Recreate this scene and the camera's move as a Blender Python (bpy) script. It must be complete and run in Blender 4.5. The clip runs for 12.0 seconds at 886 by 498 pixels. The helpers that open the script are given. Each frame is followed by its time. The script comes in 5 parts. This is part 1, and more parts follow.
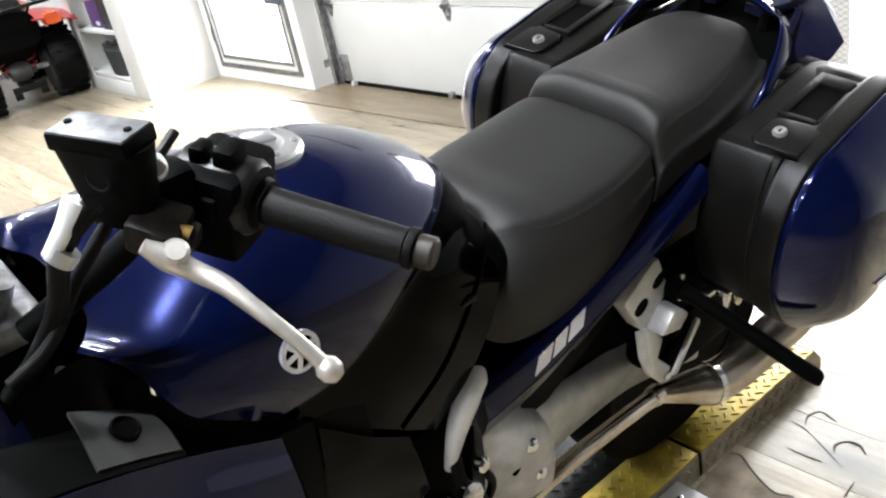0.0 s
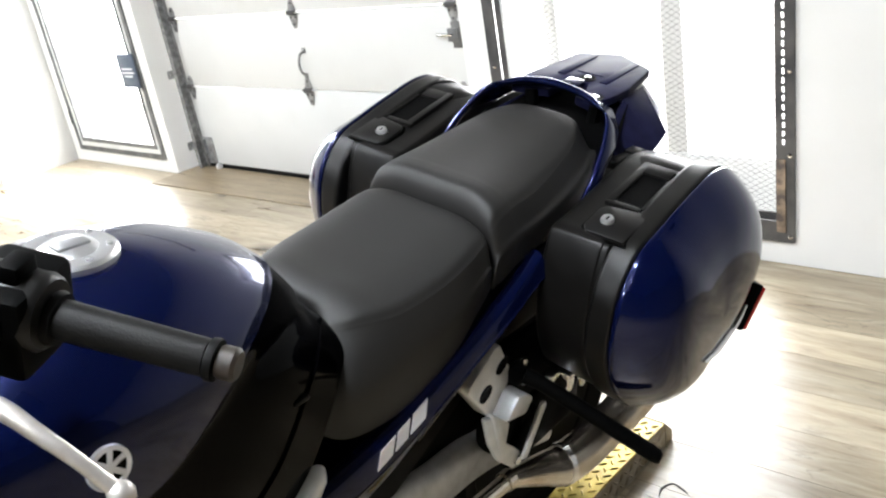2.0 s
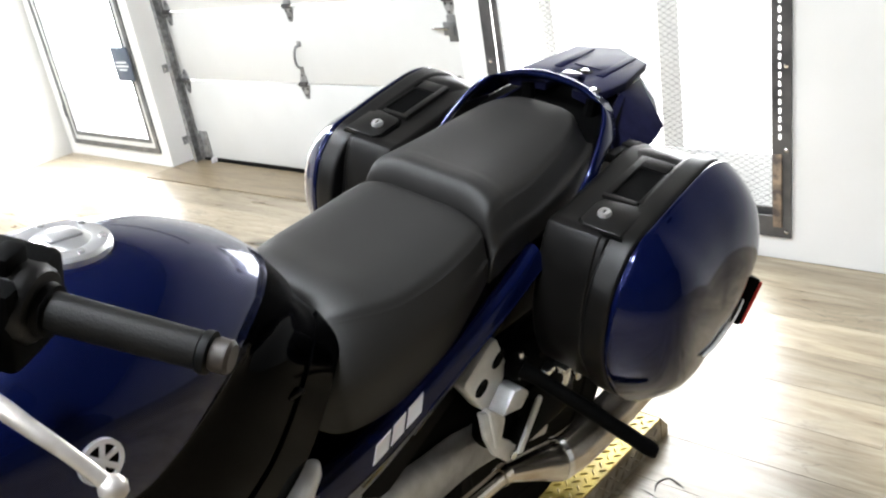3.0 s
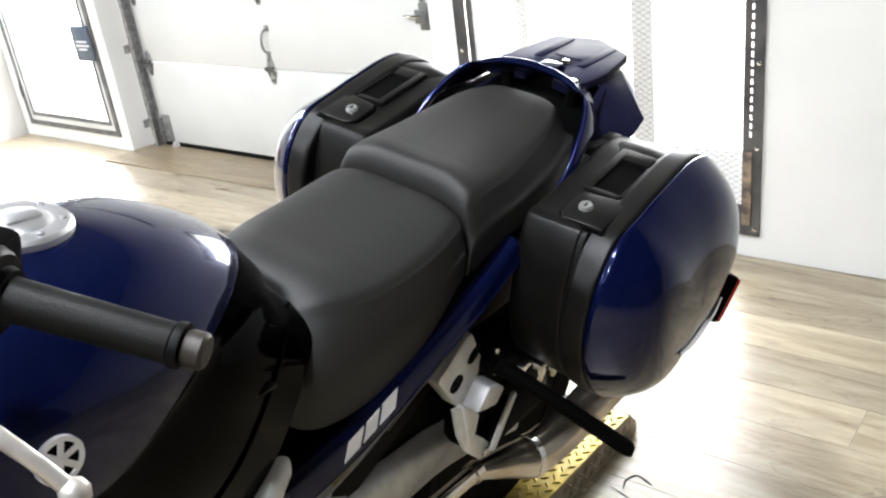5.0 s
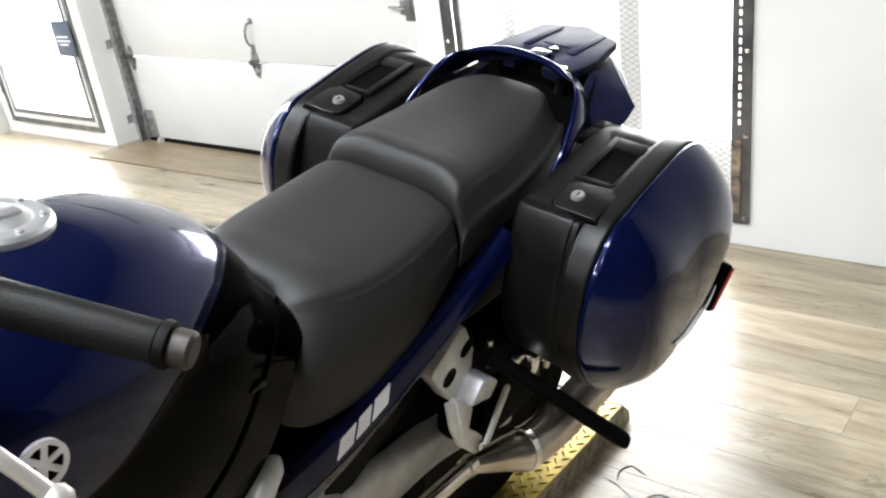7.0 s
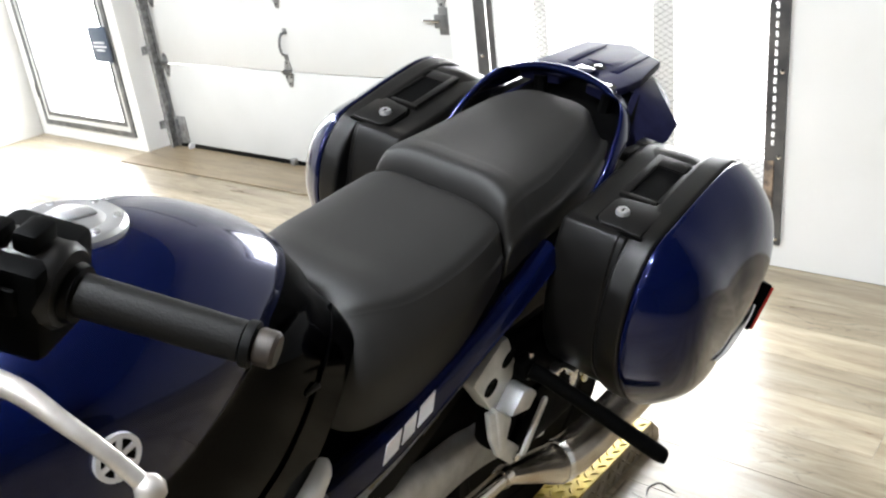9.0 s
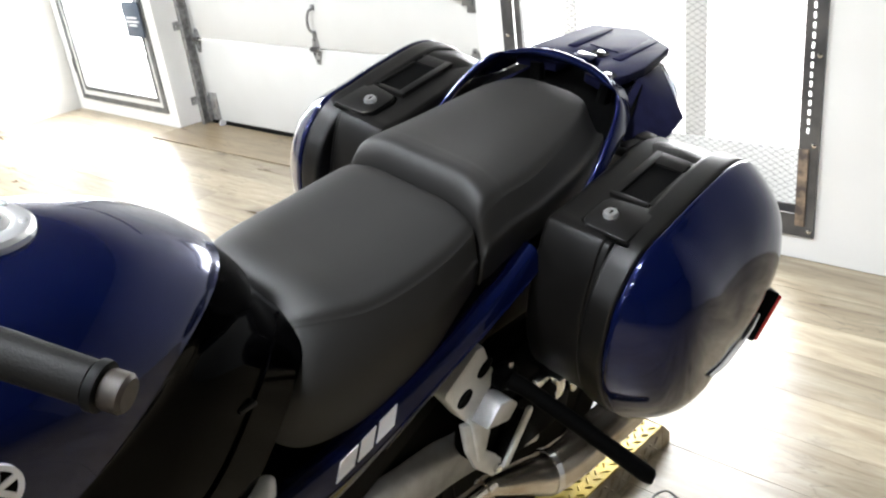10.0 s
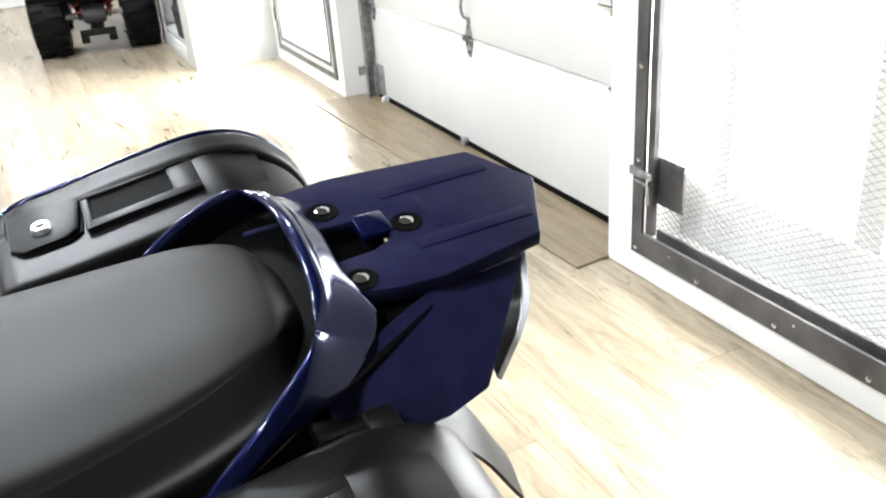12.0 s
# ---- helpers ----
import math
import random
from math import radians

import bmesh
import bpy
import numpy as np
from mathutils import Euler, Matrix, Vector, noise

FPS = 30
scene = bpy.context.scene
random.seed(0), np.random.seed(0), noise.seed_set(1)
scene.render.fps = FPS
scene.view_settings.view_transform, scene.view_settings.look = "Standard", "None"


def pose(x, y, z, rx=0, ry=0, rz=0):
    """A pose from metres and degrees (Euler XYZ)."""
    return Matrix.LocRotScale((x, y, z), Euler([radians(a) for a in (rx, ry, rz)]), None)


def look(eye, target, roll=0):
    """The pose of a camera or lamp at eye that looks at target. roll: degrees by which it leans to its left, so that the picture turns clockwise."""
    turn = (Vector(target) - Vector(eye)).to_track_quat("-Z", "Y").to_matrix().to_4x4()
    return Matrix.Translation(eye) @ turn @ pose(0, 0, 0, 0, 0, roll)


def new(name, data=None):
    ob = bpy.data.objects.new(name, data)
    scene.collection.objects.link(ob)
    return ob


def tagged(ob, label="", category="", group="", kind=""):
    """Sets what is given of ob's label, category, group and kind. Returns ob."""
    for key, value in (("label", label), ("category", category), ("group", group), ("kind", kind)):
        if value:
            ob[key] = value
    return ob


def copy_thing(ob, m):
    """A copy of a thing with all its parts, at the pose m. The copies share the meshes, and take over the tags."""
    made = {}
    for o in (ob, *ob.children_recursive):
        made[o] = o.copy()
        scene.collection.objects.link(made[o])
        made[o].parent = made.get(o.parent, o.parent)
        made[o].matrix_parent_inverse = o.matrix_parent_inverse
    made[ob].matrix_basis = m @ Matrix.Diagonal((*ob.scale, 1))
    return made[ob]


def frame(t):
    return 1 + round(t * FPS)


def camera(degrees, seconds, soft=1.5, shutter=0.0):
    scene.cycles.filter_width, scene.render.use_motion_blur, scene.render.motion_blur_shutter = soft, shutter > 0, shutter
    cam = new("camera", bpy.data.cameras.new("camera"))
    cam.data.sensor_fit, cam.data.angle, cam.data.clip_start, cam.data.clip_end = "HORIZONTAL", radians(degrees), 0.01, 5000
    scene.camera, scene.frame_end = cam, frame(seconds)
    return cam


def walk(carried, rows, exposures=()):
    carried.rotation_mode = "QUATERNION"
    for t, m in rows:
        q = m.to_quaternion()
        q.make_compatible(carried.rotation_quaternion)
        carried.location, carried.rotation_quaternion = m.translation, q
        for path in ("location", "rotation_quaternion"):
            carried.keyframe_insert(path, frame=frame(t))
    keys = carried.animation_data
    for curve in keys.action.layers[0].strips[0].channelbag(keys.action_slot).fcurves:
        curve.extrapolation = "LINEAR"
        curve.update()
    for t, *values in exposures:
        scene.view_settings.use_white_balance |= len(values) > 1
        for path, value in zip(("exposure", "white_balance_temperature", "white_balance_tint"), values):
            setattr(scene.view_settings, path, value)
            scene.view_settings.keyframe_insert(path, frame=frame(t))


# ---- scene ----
cam = camera(54.0, 12.0, soft=2.2)
PATH = [
    (0, (0.683, 0.815, 1.444), (1.757, 2.255, 0.564), -12.2),
    (0.2, (0.698, 0.81, 1.446), (1.835, 2.205, 0.573), -12.3),
    (0.5, (0.713, 0.799, 1.449), (1.928, 2.158, 0.626), -11.3),
    (1, (0.724, 0.776, 1.459), (2.022, 2.09, 0.691), -10.4),
    (1.5, (0.735, 0.77, 1.462), (2.065, 2.055, 0.7), -10.3),
    (2, (0.737, 0.776, 1.455), (2.069, 2.052, 0.683), -9.9),
    (2.5, (0.739, 0.779, 1.45), (2.074, 2.05, 0.675), -10.0),
    (3, (0.741, 0.782, 1.449), (2.076, 2.049, 0.665), -9.7),
    (3.2, (0.743, 0.787, 1.447), (2.077, 2.046, 0.652), -9.5),
    (4.8, (0.753, 0.823, 1.435), (2.133, 2.023, 0.625), -7.8),
    (5, (0.755, 0.828, 1.434), (2.137, 2.023, 0.621), -7.5),
    (5.5, (0.765, 0.832, 1.43), (2.169, 1.996, 0.61), -7.8),
    (6, (0.763, 0.839, 1.431), (2.163, 2.017, 0.623), -7.8),
    (6.5, (0.761, 0.841, 1.428), (2.154, 2.025, 0.617), -7.7),
    (7, (0.767, 0.845, 1.425), (2.159, 2.015, 0.593), -8.0),
    (7.2, (0.763, 0.847, 1.426), (2.164, 2.014, 0.606), -7.6),
    (8.8, (0.729, 0.864, 1.436), (2.101, 2.059, 0.606), -7.5),
    (9, (0.724, 0.866, 1.437), (2.103, 2.073, 0.636), -6.9),
    (9.5, (0.72, 0.856, 1.431), (2.194, 1.916, 0.592), -5.0),
    (9.8, (0.796, 0.848, 1.427), (2.175, 1.963, 0.502), -8.8),
    (10, (0.871, 0.842, 1.424), (2.158, 2.123, 0.584), -7.3),
    (10.2, (0.976, 0.828, 1.42), (2.287, 2.115, 0.629), -3.3),
    (10.5, (1.116, 0.819, 1.415), (2.415, 2.087, 0.574), -3.5),
    (11, (1.296, 0.915, 1.416), (2.461, 2.34, 0.635), -5.1),
    (11.2, (1.405, 0.93, 1.414), (2.623, 2.335, 0.679), -4.9),
    (11.5, (1.588, 0.952, 1.412), (2.771, 2.357, 0.618), -6.7),
    (11.8, (1.782, 0.956, 1.409), (2.7, 2.519, 0.565), -4.2),
    (12, (1.9, 0.97, 1.407), (2.669, 2.596, 0.531), -4.3),
]
EXPO = 0.45
walk(cam, [(t, look(eye, target, roll)) for t, eye, target, roll in PATH], [(0.0, EXPO), (9.8, EXPO), (10.5, 0.52), (11.0, 0.62), (11.5, 0.72), (12.0, 0.58)])

# ---- world, sun and large lights ----
world = bpy.data.worlds.new("world")
scene.world = world
world.use_nodes = True
wn = world.node_tree
sky = wn.nodes.new("ShaderNodeTexSky")
sky.sky_type, sky.sun_disc = "NISHITA", False
sky.sun_elevation, sky.sun_rotation = radians(38), radians(70)
wn.links.new(sky.outputs[0], wn.nodes["Background"].inputs[0])
wn.nodes["Background"].inputs[1].default_value = 0.12


def area_lamp(name, m, w, h, power, color=(1, 1, 1)):
    lamp = bpy.data.lights.new(name, "AREA")
    lamp.shape, lamp.size, lamp.size_y, lamp.energy, lamp.color = "RECTANGLE", w, h, power, color
    ob = new(name, lamp)
    ob.matrix_world = m
    return ob


# daylight entering through the gate and the glazed door
area_lamp("gate_daylight", look((3.82, 2.42, 1.02), (0.0, 2.2, 0.2)), 1.1, 1.4, 40, (0.93, 0.97, 1.0))
area_lamp("door_daylight", look((3.82, 6.37, 1.20), (1.2, 5.4, 0.0)), 0.9, 2.0, 70, (0.93, 0.97, 1.0))


# ---- materials ----
def material(name, color, rough=0.5, metal=0.0, coat=0.0, spec=0.5):
    m = bpy.data.materials.new(name)
    m.use_nodes = True
    b = m.node_tree.nodes["Principled BSDF"]
    b.inputs["Base Color"].default_value = (*color, 1)
    b.inputs["Roughness"].default_value = rough
    b.inputs["Metallic"].default_value = metal
    b.inputs["Coat Weight"].default_value = coat
    b.inputs["Coat Roughness"].default_value = 0.03
    b.inputs["Specular IOR Level"].default_value = spec
    return m


def node(m, kind, **values):
    n = m.node_tree.nodes.new(kind)
    for key, value in values.items():
        n.inputs[key].default_value = value
    return n


def link(m, a, b):
    m.node_tree.links.new(a, b)


def shader(m):
    return m.node_tree.nodes["Principled BSDF"]


def grained(m, scale=300.0, strength=0.2, distance=0.0005, detail=2.0, stretch=(1, 1, 1)):
    """Fine relief in object space."""
    tc = node(m, "ShaderNodeTexCoord")
    mp = node(m, "ShaderNodeMapping", Scale=stretch)
    nz = node(m, "ShaderNodeTexNoise", Scale=scale, Detail=detail)
    bp = node(m, "ShaderNodeBump", Strength=strength, Distance=distance)
    link(m, tc.outputs["Object"], mp.inputs[0])
    link(m, mp.outputs[0], nz.inputs["Vector"])
    link(m, nz.outputs[0], bp.inputs["Height"])
    link(m, bp.outputs[0], shader(m).inputs["Normal"])
    return m


def mottled(m, a, b, scale=6.0, detail=5.0, low=0.35, high=0.65, rough=None):
    """Slow colour variation between a and b, and of roughness."""
    tc = node(m, "ShaderNodeTexCoord")
    nz = node(m, "ShaderNodeTexNoise", Scale=scale, Detail=detail)
    link(m, tc.outputs["Object"], nz.inputs["Vector"])
    rp = node(m, "ShaderNodeValToRGB")
    rp.color_ramp.elements[0].position, rp.color_ramp.elements[1].position = low, high
    rp.color_ramp.elements[0].color, rp.color_ramp.elements[1].color = (*a, 1), (*b, 1)
    link(m, nz.outputs[0], rp.inputs[0])
    link(m, rp.outputs[0], shader(m).inputs["Base Color"])
    if rough:
        mr = node(m, "ShaderNodeMapRange")
        mr.inputs[3].default_value, mr.inputs[4].default_value = rough
        link(m, nz.outputs[0], mr.inputs[0])
        link(m, mr.outputs[0], shader(m).inputs["Roughness"])
    return m


BLUE = mottled(material("blue_paint", (0.0018, 0.005, 0.036), 0.20, 0.55, 0.65, 0.15), (0.0014, 0.0040, 0.030), (0.0024, 0.0062, 0.046), 900, 1)
BLUE_SATIN = grained(mottled(material("satin_blue_paint", (0.010, 0.0105, 0.030), 0.5, 0.0, 0.0, 0.03), (0.0085, 0.009, 0.026), (0.012, 0.0125, 0.035), 40, 4, rough=(0.42, 0.50)), 700, 0.05)
GLOSS_BLACK = material("gloss_black", (0.0006, 0.0006, 0.0008), 0.10, 0.0, 0.0, 0.04)
PLASTIC = grained(mottled(material("black_plastic", (0.0035, 0.0031, 0.0029), 0.40, spec=0.25), (0.003, 0.0027, 0.0025), (0.0042, 0.0038, 0.0035), 30, 4), 900, 0.25)
PLASTIC_DARK = grained(material("dark_plastic", (0.001, 0.001, 0.001), 0.55, spec=0.04), 700, 0.2)
VINYL = grained(material("seat_vinyl", (0.0100, 0.0092, 0.0086), 0.54, spec=0.42), 1400, 0.3, 0.0004, 3)
RUBBER = grained(material("rubber", (0.0025, 0.0025, 0.0025), 0.5, spec=0.12), 600, 0.3)
ALLOY = grained(mottled(material("cast_alloy", (0.45, 0.45, 0.46), 0.38, 0.85), (0.40, 0.40, 0.41), (0.50, 0.50, 0.50), 20, 4, rough=(0.3, 0.45)), 500, 0.1)
LEVER = mottled(material("lever_alloy", (0.62, 0.57, 0.52), 0.4, 0.7), (0.58, 0.53, 0.48), (0.68, 0.64, 0.60), 60, 3)
CHROME = material("chrome", (0.80, 0.80, 0.80), 0.08, 1.0)
STEEL = grained(mottled(material("exhaust_steel", (0.55, 0.46, 0.36), 0.25, 1.0), (0.54, 0.45, 0.35), (0.76, 0.71, 0.64), 14, 4, rough=(0.16, 0.32)), 80, 0.05, 0.0005, 3, (1, 20, 20))
RED_LENS = material("red_lens", (0.45, 0.012, 0.012), 0.15, 0.0, 0.5)
WHITE_DECAL = material("silver_white_decal", (0.75, 0.75, 0.77), 0.3, 0.2)
CLEAR_LENS = material("lamp_lens", (0.75, 0.76, 0.78), 0.12, 0.0, 0.6)

WALL = grained(mottled(material("white_wall_paint", (0.80, 0.79, 0.77), 0.6), (0.77, 0.76, 0.735), (0.82, 0.81, 0.795), 1.7, 6), 160, 0.12, 0.001)
DOOR_WHITE = grained(mottled(material("garage_door_paint", (0.66, 0.66, 0.645), 0.42), (0.635, 0.635, 0.615), (0.68, 0.68, 0.665), 2.2, 5), 240, 0.1, 0.001)
FRAME_STEEL = grained(mottled(material("dark_steel", (0.08, 0.078, 0.082), 0.5, 0.3), (0.055, 0.054, 0.057), (0.12, 0.115, 0.112), 9, 6, rough=(0.4, 0.6)), 90, 0.2, 0.001)
MID_STEEL = grained(mottled(material("grey_door_metal", (0.15, 0.15, 0.15), 0.5, 0.3), (0.11, 0.11, 0.11), (0.20, 0.20, 0.195), 12, 5), 120, 0.1)
RUST = grained(mottled(material("rusty_steel", (0.24, 0.17, 0.12), 0.7, 0.2), (0.10, 0.08, 0.07), (0.38, 0.28, 0.20), 25, 6), 120, 0.4, 0.001)
GALV = grained(mottled(material("galvanised", (0.30, 0.30, 0.30), 0.45, 0.6), (0.20, 0.20, 0.20), (0.40, 0.40, 0.40), 30, 5), 200, 0.1)


def wood_material(name, dark, mid, light, gloss=(0.21, 0.40)):
    """Vinyl planks with a wood print: long grain, knots, tone by piece."""
    m = material(name, mid, 0.3, spec=0.5)
    tc, info = node(m, "ShaderNodeTexCoord"), node(m, "ShaderNodeObjectInfo")
    shift = node(m, "ShaderNodeVectorMath")
    shift.operation = "SCALE"
    shift.inputs[0].default_value = (37.0, 91.0, 13.0)
    link(m, info.outputs["Random"], shift.inputs["Scale"])
    add = node(m, "ShaderNodeVectorMath")
    link(m, tc.outputs["Object"], add.inputs[0])
    link(m, shift.outputs[0], add.inputs[1])
    mp = node(m, "ShaderNodeMapping", Scale=(1.0, 0.11, 1.0))
    link(m, add.outputs[0], mp.inputs[0])
    coarse = node(m, "ShaderNodeTexNoise", Scale=16.0, Detail=6.0, Roughness=0.62, Distortion=0.9)
    fine = node(m, "ShaderNodeTexNoise", Scale=120.0, Detail=4.0, Roughness=0.6)
    link(m, mp.outputs[0], coarse.inputs["Vector"])
    link(m, mp.outputs[0], fine.inputs["Vector"])
    mp2 = node(m, "ShaderNodeMapping", Scale=(1.0, 0.45, 1.0))
    link(m, add.outputs[0], mp2.inputs[0])
    knots = node(m, "ShaderNodeTexVoronoi", Scale=2.6, Randomness=1.0)
    link(m, mp2.outputs[0], knots.inputs["Vector"])
    rings = node(m, "ShaderNodeMapRange")
    rings.inputs[1].default_value, rings.inputs[2].default_value = 0.04, 0.15
    link(m, knots.outputs["Distance"], rings.inputs[0])
    ramp = node(m, "ShaderNodeValToRGB")
    e = ramp.color_ramp.elements
    e[0].position, e[0].color = 0.30, (*dark, 1)
    e[1].position, e[1].color = 0.72, (*light, 1)
    e.new(0.5).color = (*mid, 1)
    link(m, coarse.outputs[0], ramp.inputs[0])
    tone = node(m, "ShaderNodeMapRange")
    tone.inputs[3].default_value, tone.inputs[4].default_value = 0.78, 1.16
    link(m, info.outputs["Random"], tone.inputs[0])
    fm = node(m, "ShaderNodeMapRange")
    fm.inputs[3].default_value, fm.inputs[4].default_value = 0.75, 1.25
    link(m, fine.outputs[0], fm.inputs[0])
    mul = node(m, "ShaderNodeMath")
    mul.operation = "MULTIPLY"
    link(m, tone.outputs[0], mul.inputs[0])
    link(m, fm.outputs[0], mul.inputs[1])
    knot = node(m, "ShaderNodeMapRange")
    knot.inputs[3].default_value, knot.inputs[4].default_value = 0.30, 1.0
    link(m, rings.outputs[0], knot.inputs[0])
    mul2 = node(m, "ShaderNodeMath")
    mul2.operation = "MULTIPLY"
    link(m, mul.outputs[0], mul2.inputs[0])
    link(m, knot.outputs[0], mul2.inputs[1])
    vein = node(m, "ShaderNodeTexNoise", Scale=9.0, Detail=5.0, Roughness=0.55, Distortion=1.6)
    mp3 = node(m, "ShaderNodeMapping", Scale=(1.0, 0.22, 1.0))
    link(m, add.outputs[0], mp3.inputs[0])
    link(m, mp3.outputs[0], vein.inputs["Vector"])
    off = node(m, "ShaderNodeMath")
    off.operation, off.inputs[1].default_value = "SUBTRACT", 0.5
    link(m, vein.outputs[0], off.inputs[0])
    near = node(m, "ShaderNodeMath")
    near.operation = "ABSOLUTE"
    link(m, off.outputs[0], near.inputs[0])
    crack = node(m, "ShaderNodeMapRange")
    crack.inputs[1].default_value, crack.inputs[2].default_value = 0.002, 0.020
    crack.inputs[4].default_value = 1.0
    link(m, near.outputs[0], crack.inputs[0])
    worn = node(m, "ShaderNodeTexNoise", Scale=2.6, Detail=2.0)
    link(m, add.outputs[0], worn.inputs["Vector"])
    deep = node(m, "ShaderNodeMapRange")
    deep.inputs[1].default_value, deep.inputs[2].default_value = 0.45, 0.62
    deep.inputs[3].default_value, deep.inputs[4].default_value = 0.94, 0.62
    link(m, worn.outputs[0], deep.inputs[0])
    link(m, deep.outputs[0], crack.inputs[3])
    mul3 = node(m, "ShaderNodeMath")
    mul3.operation = "MULTIPLY"
    link(m, mul2.outputs[0], mul3.inputs[0])
    link(m, crack.outputs[0], mul3.inputs[1])
    mix = node(m, "ShaderNodeVectorMath")
    mix.operation = "SCALE"
    link(m, ramp.outputs[0], mix.inputs[0])
    link(m, mul3.outputs[0], mix.inputs["Scale"])
    link(m, mix.outputs[0], shader(m).inputs["Base Color"])
    rr = node(m, "ShaderNodeMapRange")
    rr.inputs[3].default_value, rr.inputs[4].default_value = gloss
    link(m, coarse.outputs[0], rr.inputs[0])
    link(m, rr.outputs[0], shader(m).inputs["Roughness"])
    bp = node(m, "ShaderNodeBump", Strength=0.15, Distance=0.001)
    link(m, fine.outputs[0], bp.inputs["Height"])
    link(m, bp.outputs[0], shader(m).inputs["Normal"])
    return m


PLANK = wood_material("vinyl_plank", (0.195, 0.151, 0.099), (0.328, 0.272, 0.190), (0.433, 0.377, 0.283))
MAT_WOOD = wood_material("darker_plank", (0.15, 0.11, 0.065), (0.27, 0.205, 0.125), (0.36, 0.285, 0.19))


def glowing(name, color, strength):
    m = bpy.data.materials.new(name)
    m.use_nodes = True
    b = m.node_tree.nodes["Principled BSDF"]
    b.inputs["Base Color"].default_value = (*color, 1)
    b.inputs["Emission Color"].default_value = (*color, 1)
    b.inputs["Emission Strength"].default_value = strength
    return m


OUTSIDE = glowing("bright_overcast_distance", (1, 1, 1), 10.0)
DIFFUSER = glowing("lamp_diffuser", (1.0, 0.98, 0.95), 30.0)


# ---- mesh helpers ----
def part(name, bm, mat, parent=None, label="", smooth=True):
    mesh = bpy.data.meshes.new(name)
    bmesh.ops.recalc_face_normals(bm, faces=bm.faces[:])
    bm.to_mesh(mesh)
    bm.free()
    if smooth:
        mesh.polygons.foreach_set("use_smooth", [True] * len(mesh.polygons))
        mesh.set_sharp_from_angle(angle=radians(38))
    mesh.materials.append(mat)
    ob = new(name, mesh)
    ob.parent = parent
    if label:
        ob["label"] = label
    return ob


def box(bm, lo, hi, bevel=0.0, m=None):
    """A block between two corners, with rounded edges."""
    c = [(a + b) / 2 for a, b in zip(lo, hi)]
    s = [abs(b - a) for a, b in zip(lo, hi)]
    made = bmesh.ops.create_cube(bm, size=1.0, matrix=Matrix.Translation(c) @ Matrix.Diagonal((*s, 1)))
    vs = made["verts"]
    if bevel:
        es = list({e for v in vs for e in v.link_edges})
        r = bmesh.ops.bevel(bm, geom=es, offset=bevel, segments=2, profile=0.5, affect="EDGES")
        vs = list({v for f in r["faces"] for v in f.verts} | {v for v in vs if v.is_valid})
    if m is not None:
        bmesh.ops.transform(bm, matrix=m, verts=vs)
    return vs


def boxes(*items, bevel=0.0):
    bm = bmesh.new()
    for lo, hi in items:
        box(bm, lo, hi, bevel)
    return bm


def curve_points(points, n, closed=False):
    """n points along a smooth curve through the given ones."""
    p = [Vector(q) for q in points]
    k = len(p)
    spans = k if closed else k - 1
    out = []
    count = n if closed else n - 1
    for i in range(n):
        u = spans * i / count
        j = min(int(u), spans - 1)
        f = u - j
        if closed:
            a, b, c, d = p[(j - 1) % k], p[j % k], p[(j + 1) % k], p[(j + 2) % k]
        else:
            b, c = p[j], p[j + 1]
            a = p[j - 1] if j else b * 2 - c
            d = p[j + 2] if j + 2 < k else c * 2 - b
        out.append(0.5 * (2 * b + (c - a) * f + (2 * a - 5 * b + 4 * c - d) * f * f + (3 * b - a - 3 * c + d) * f ** 3))
    return out


def skin(sections, nu=24, nv=24, closed=False, caps=False):
    """A smooth sheet through cross-sections, each a row of points."""
    rows = [curve_points(s, nv, closed) for s in sections]
    cols = [curve_points([r[i] for r in rows], nu) for i in range(nv)]
    bm = bmesh.new()
    grid = [[bm.verts.new(cols[i][j]) for i in range(nv)] for j in range(nu)]
    for j in range(nu - 1):
        for i in range(nv if closed else nv - 1):
            k = (i + 1) % nv
            bm.faces.new((grid[j][i], grid[j][k], grid[j + 1][k], grid[j + 1][i]))
    if caps and closed:
        bm.faces.new(grid[0])
        bm.faces.new(grid[-1])
    return bm


def mirrored(half):
    """A full profile from its half, which starts on the middle plane and runs to the left side (y < 0)."""
    return [Vector((x, -y, z)) for x, y, z in reversed(half[1:])] + [Vector(q) for q in half]


def thick(bm, t):
    """Gives a sheet its thickness."""
    bmesh.ops.recalc_face_normals(bm, faces=bm.faces[:])
    bmesh.ops.solidify(bm, geom=bm.faces[:], thickness=t)
    return bm


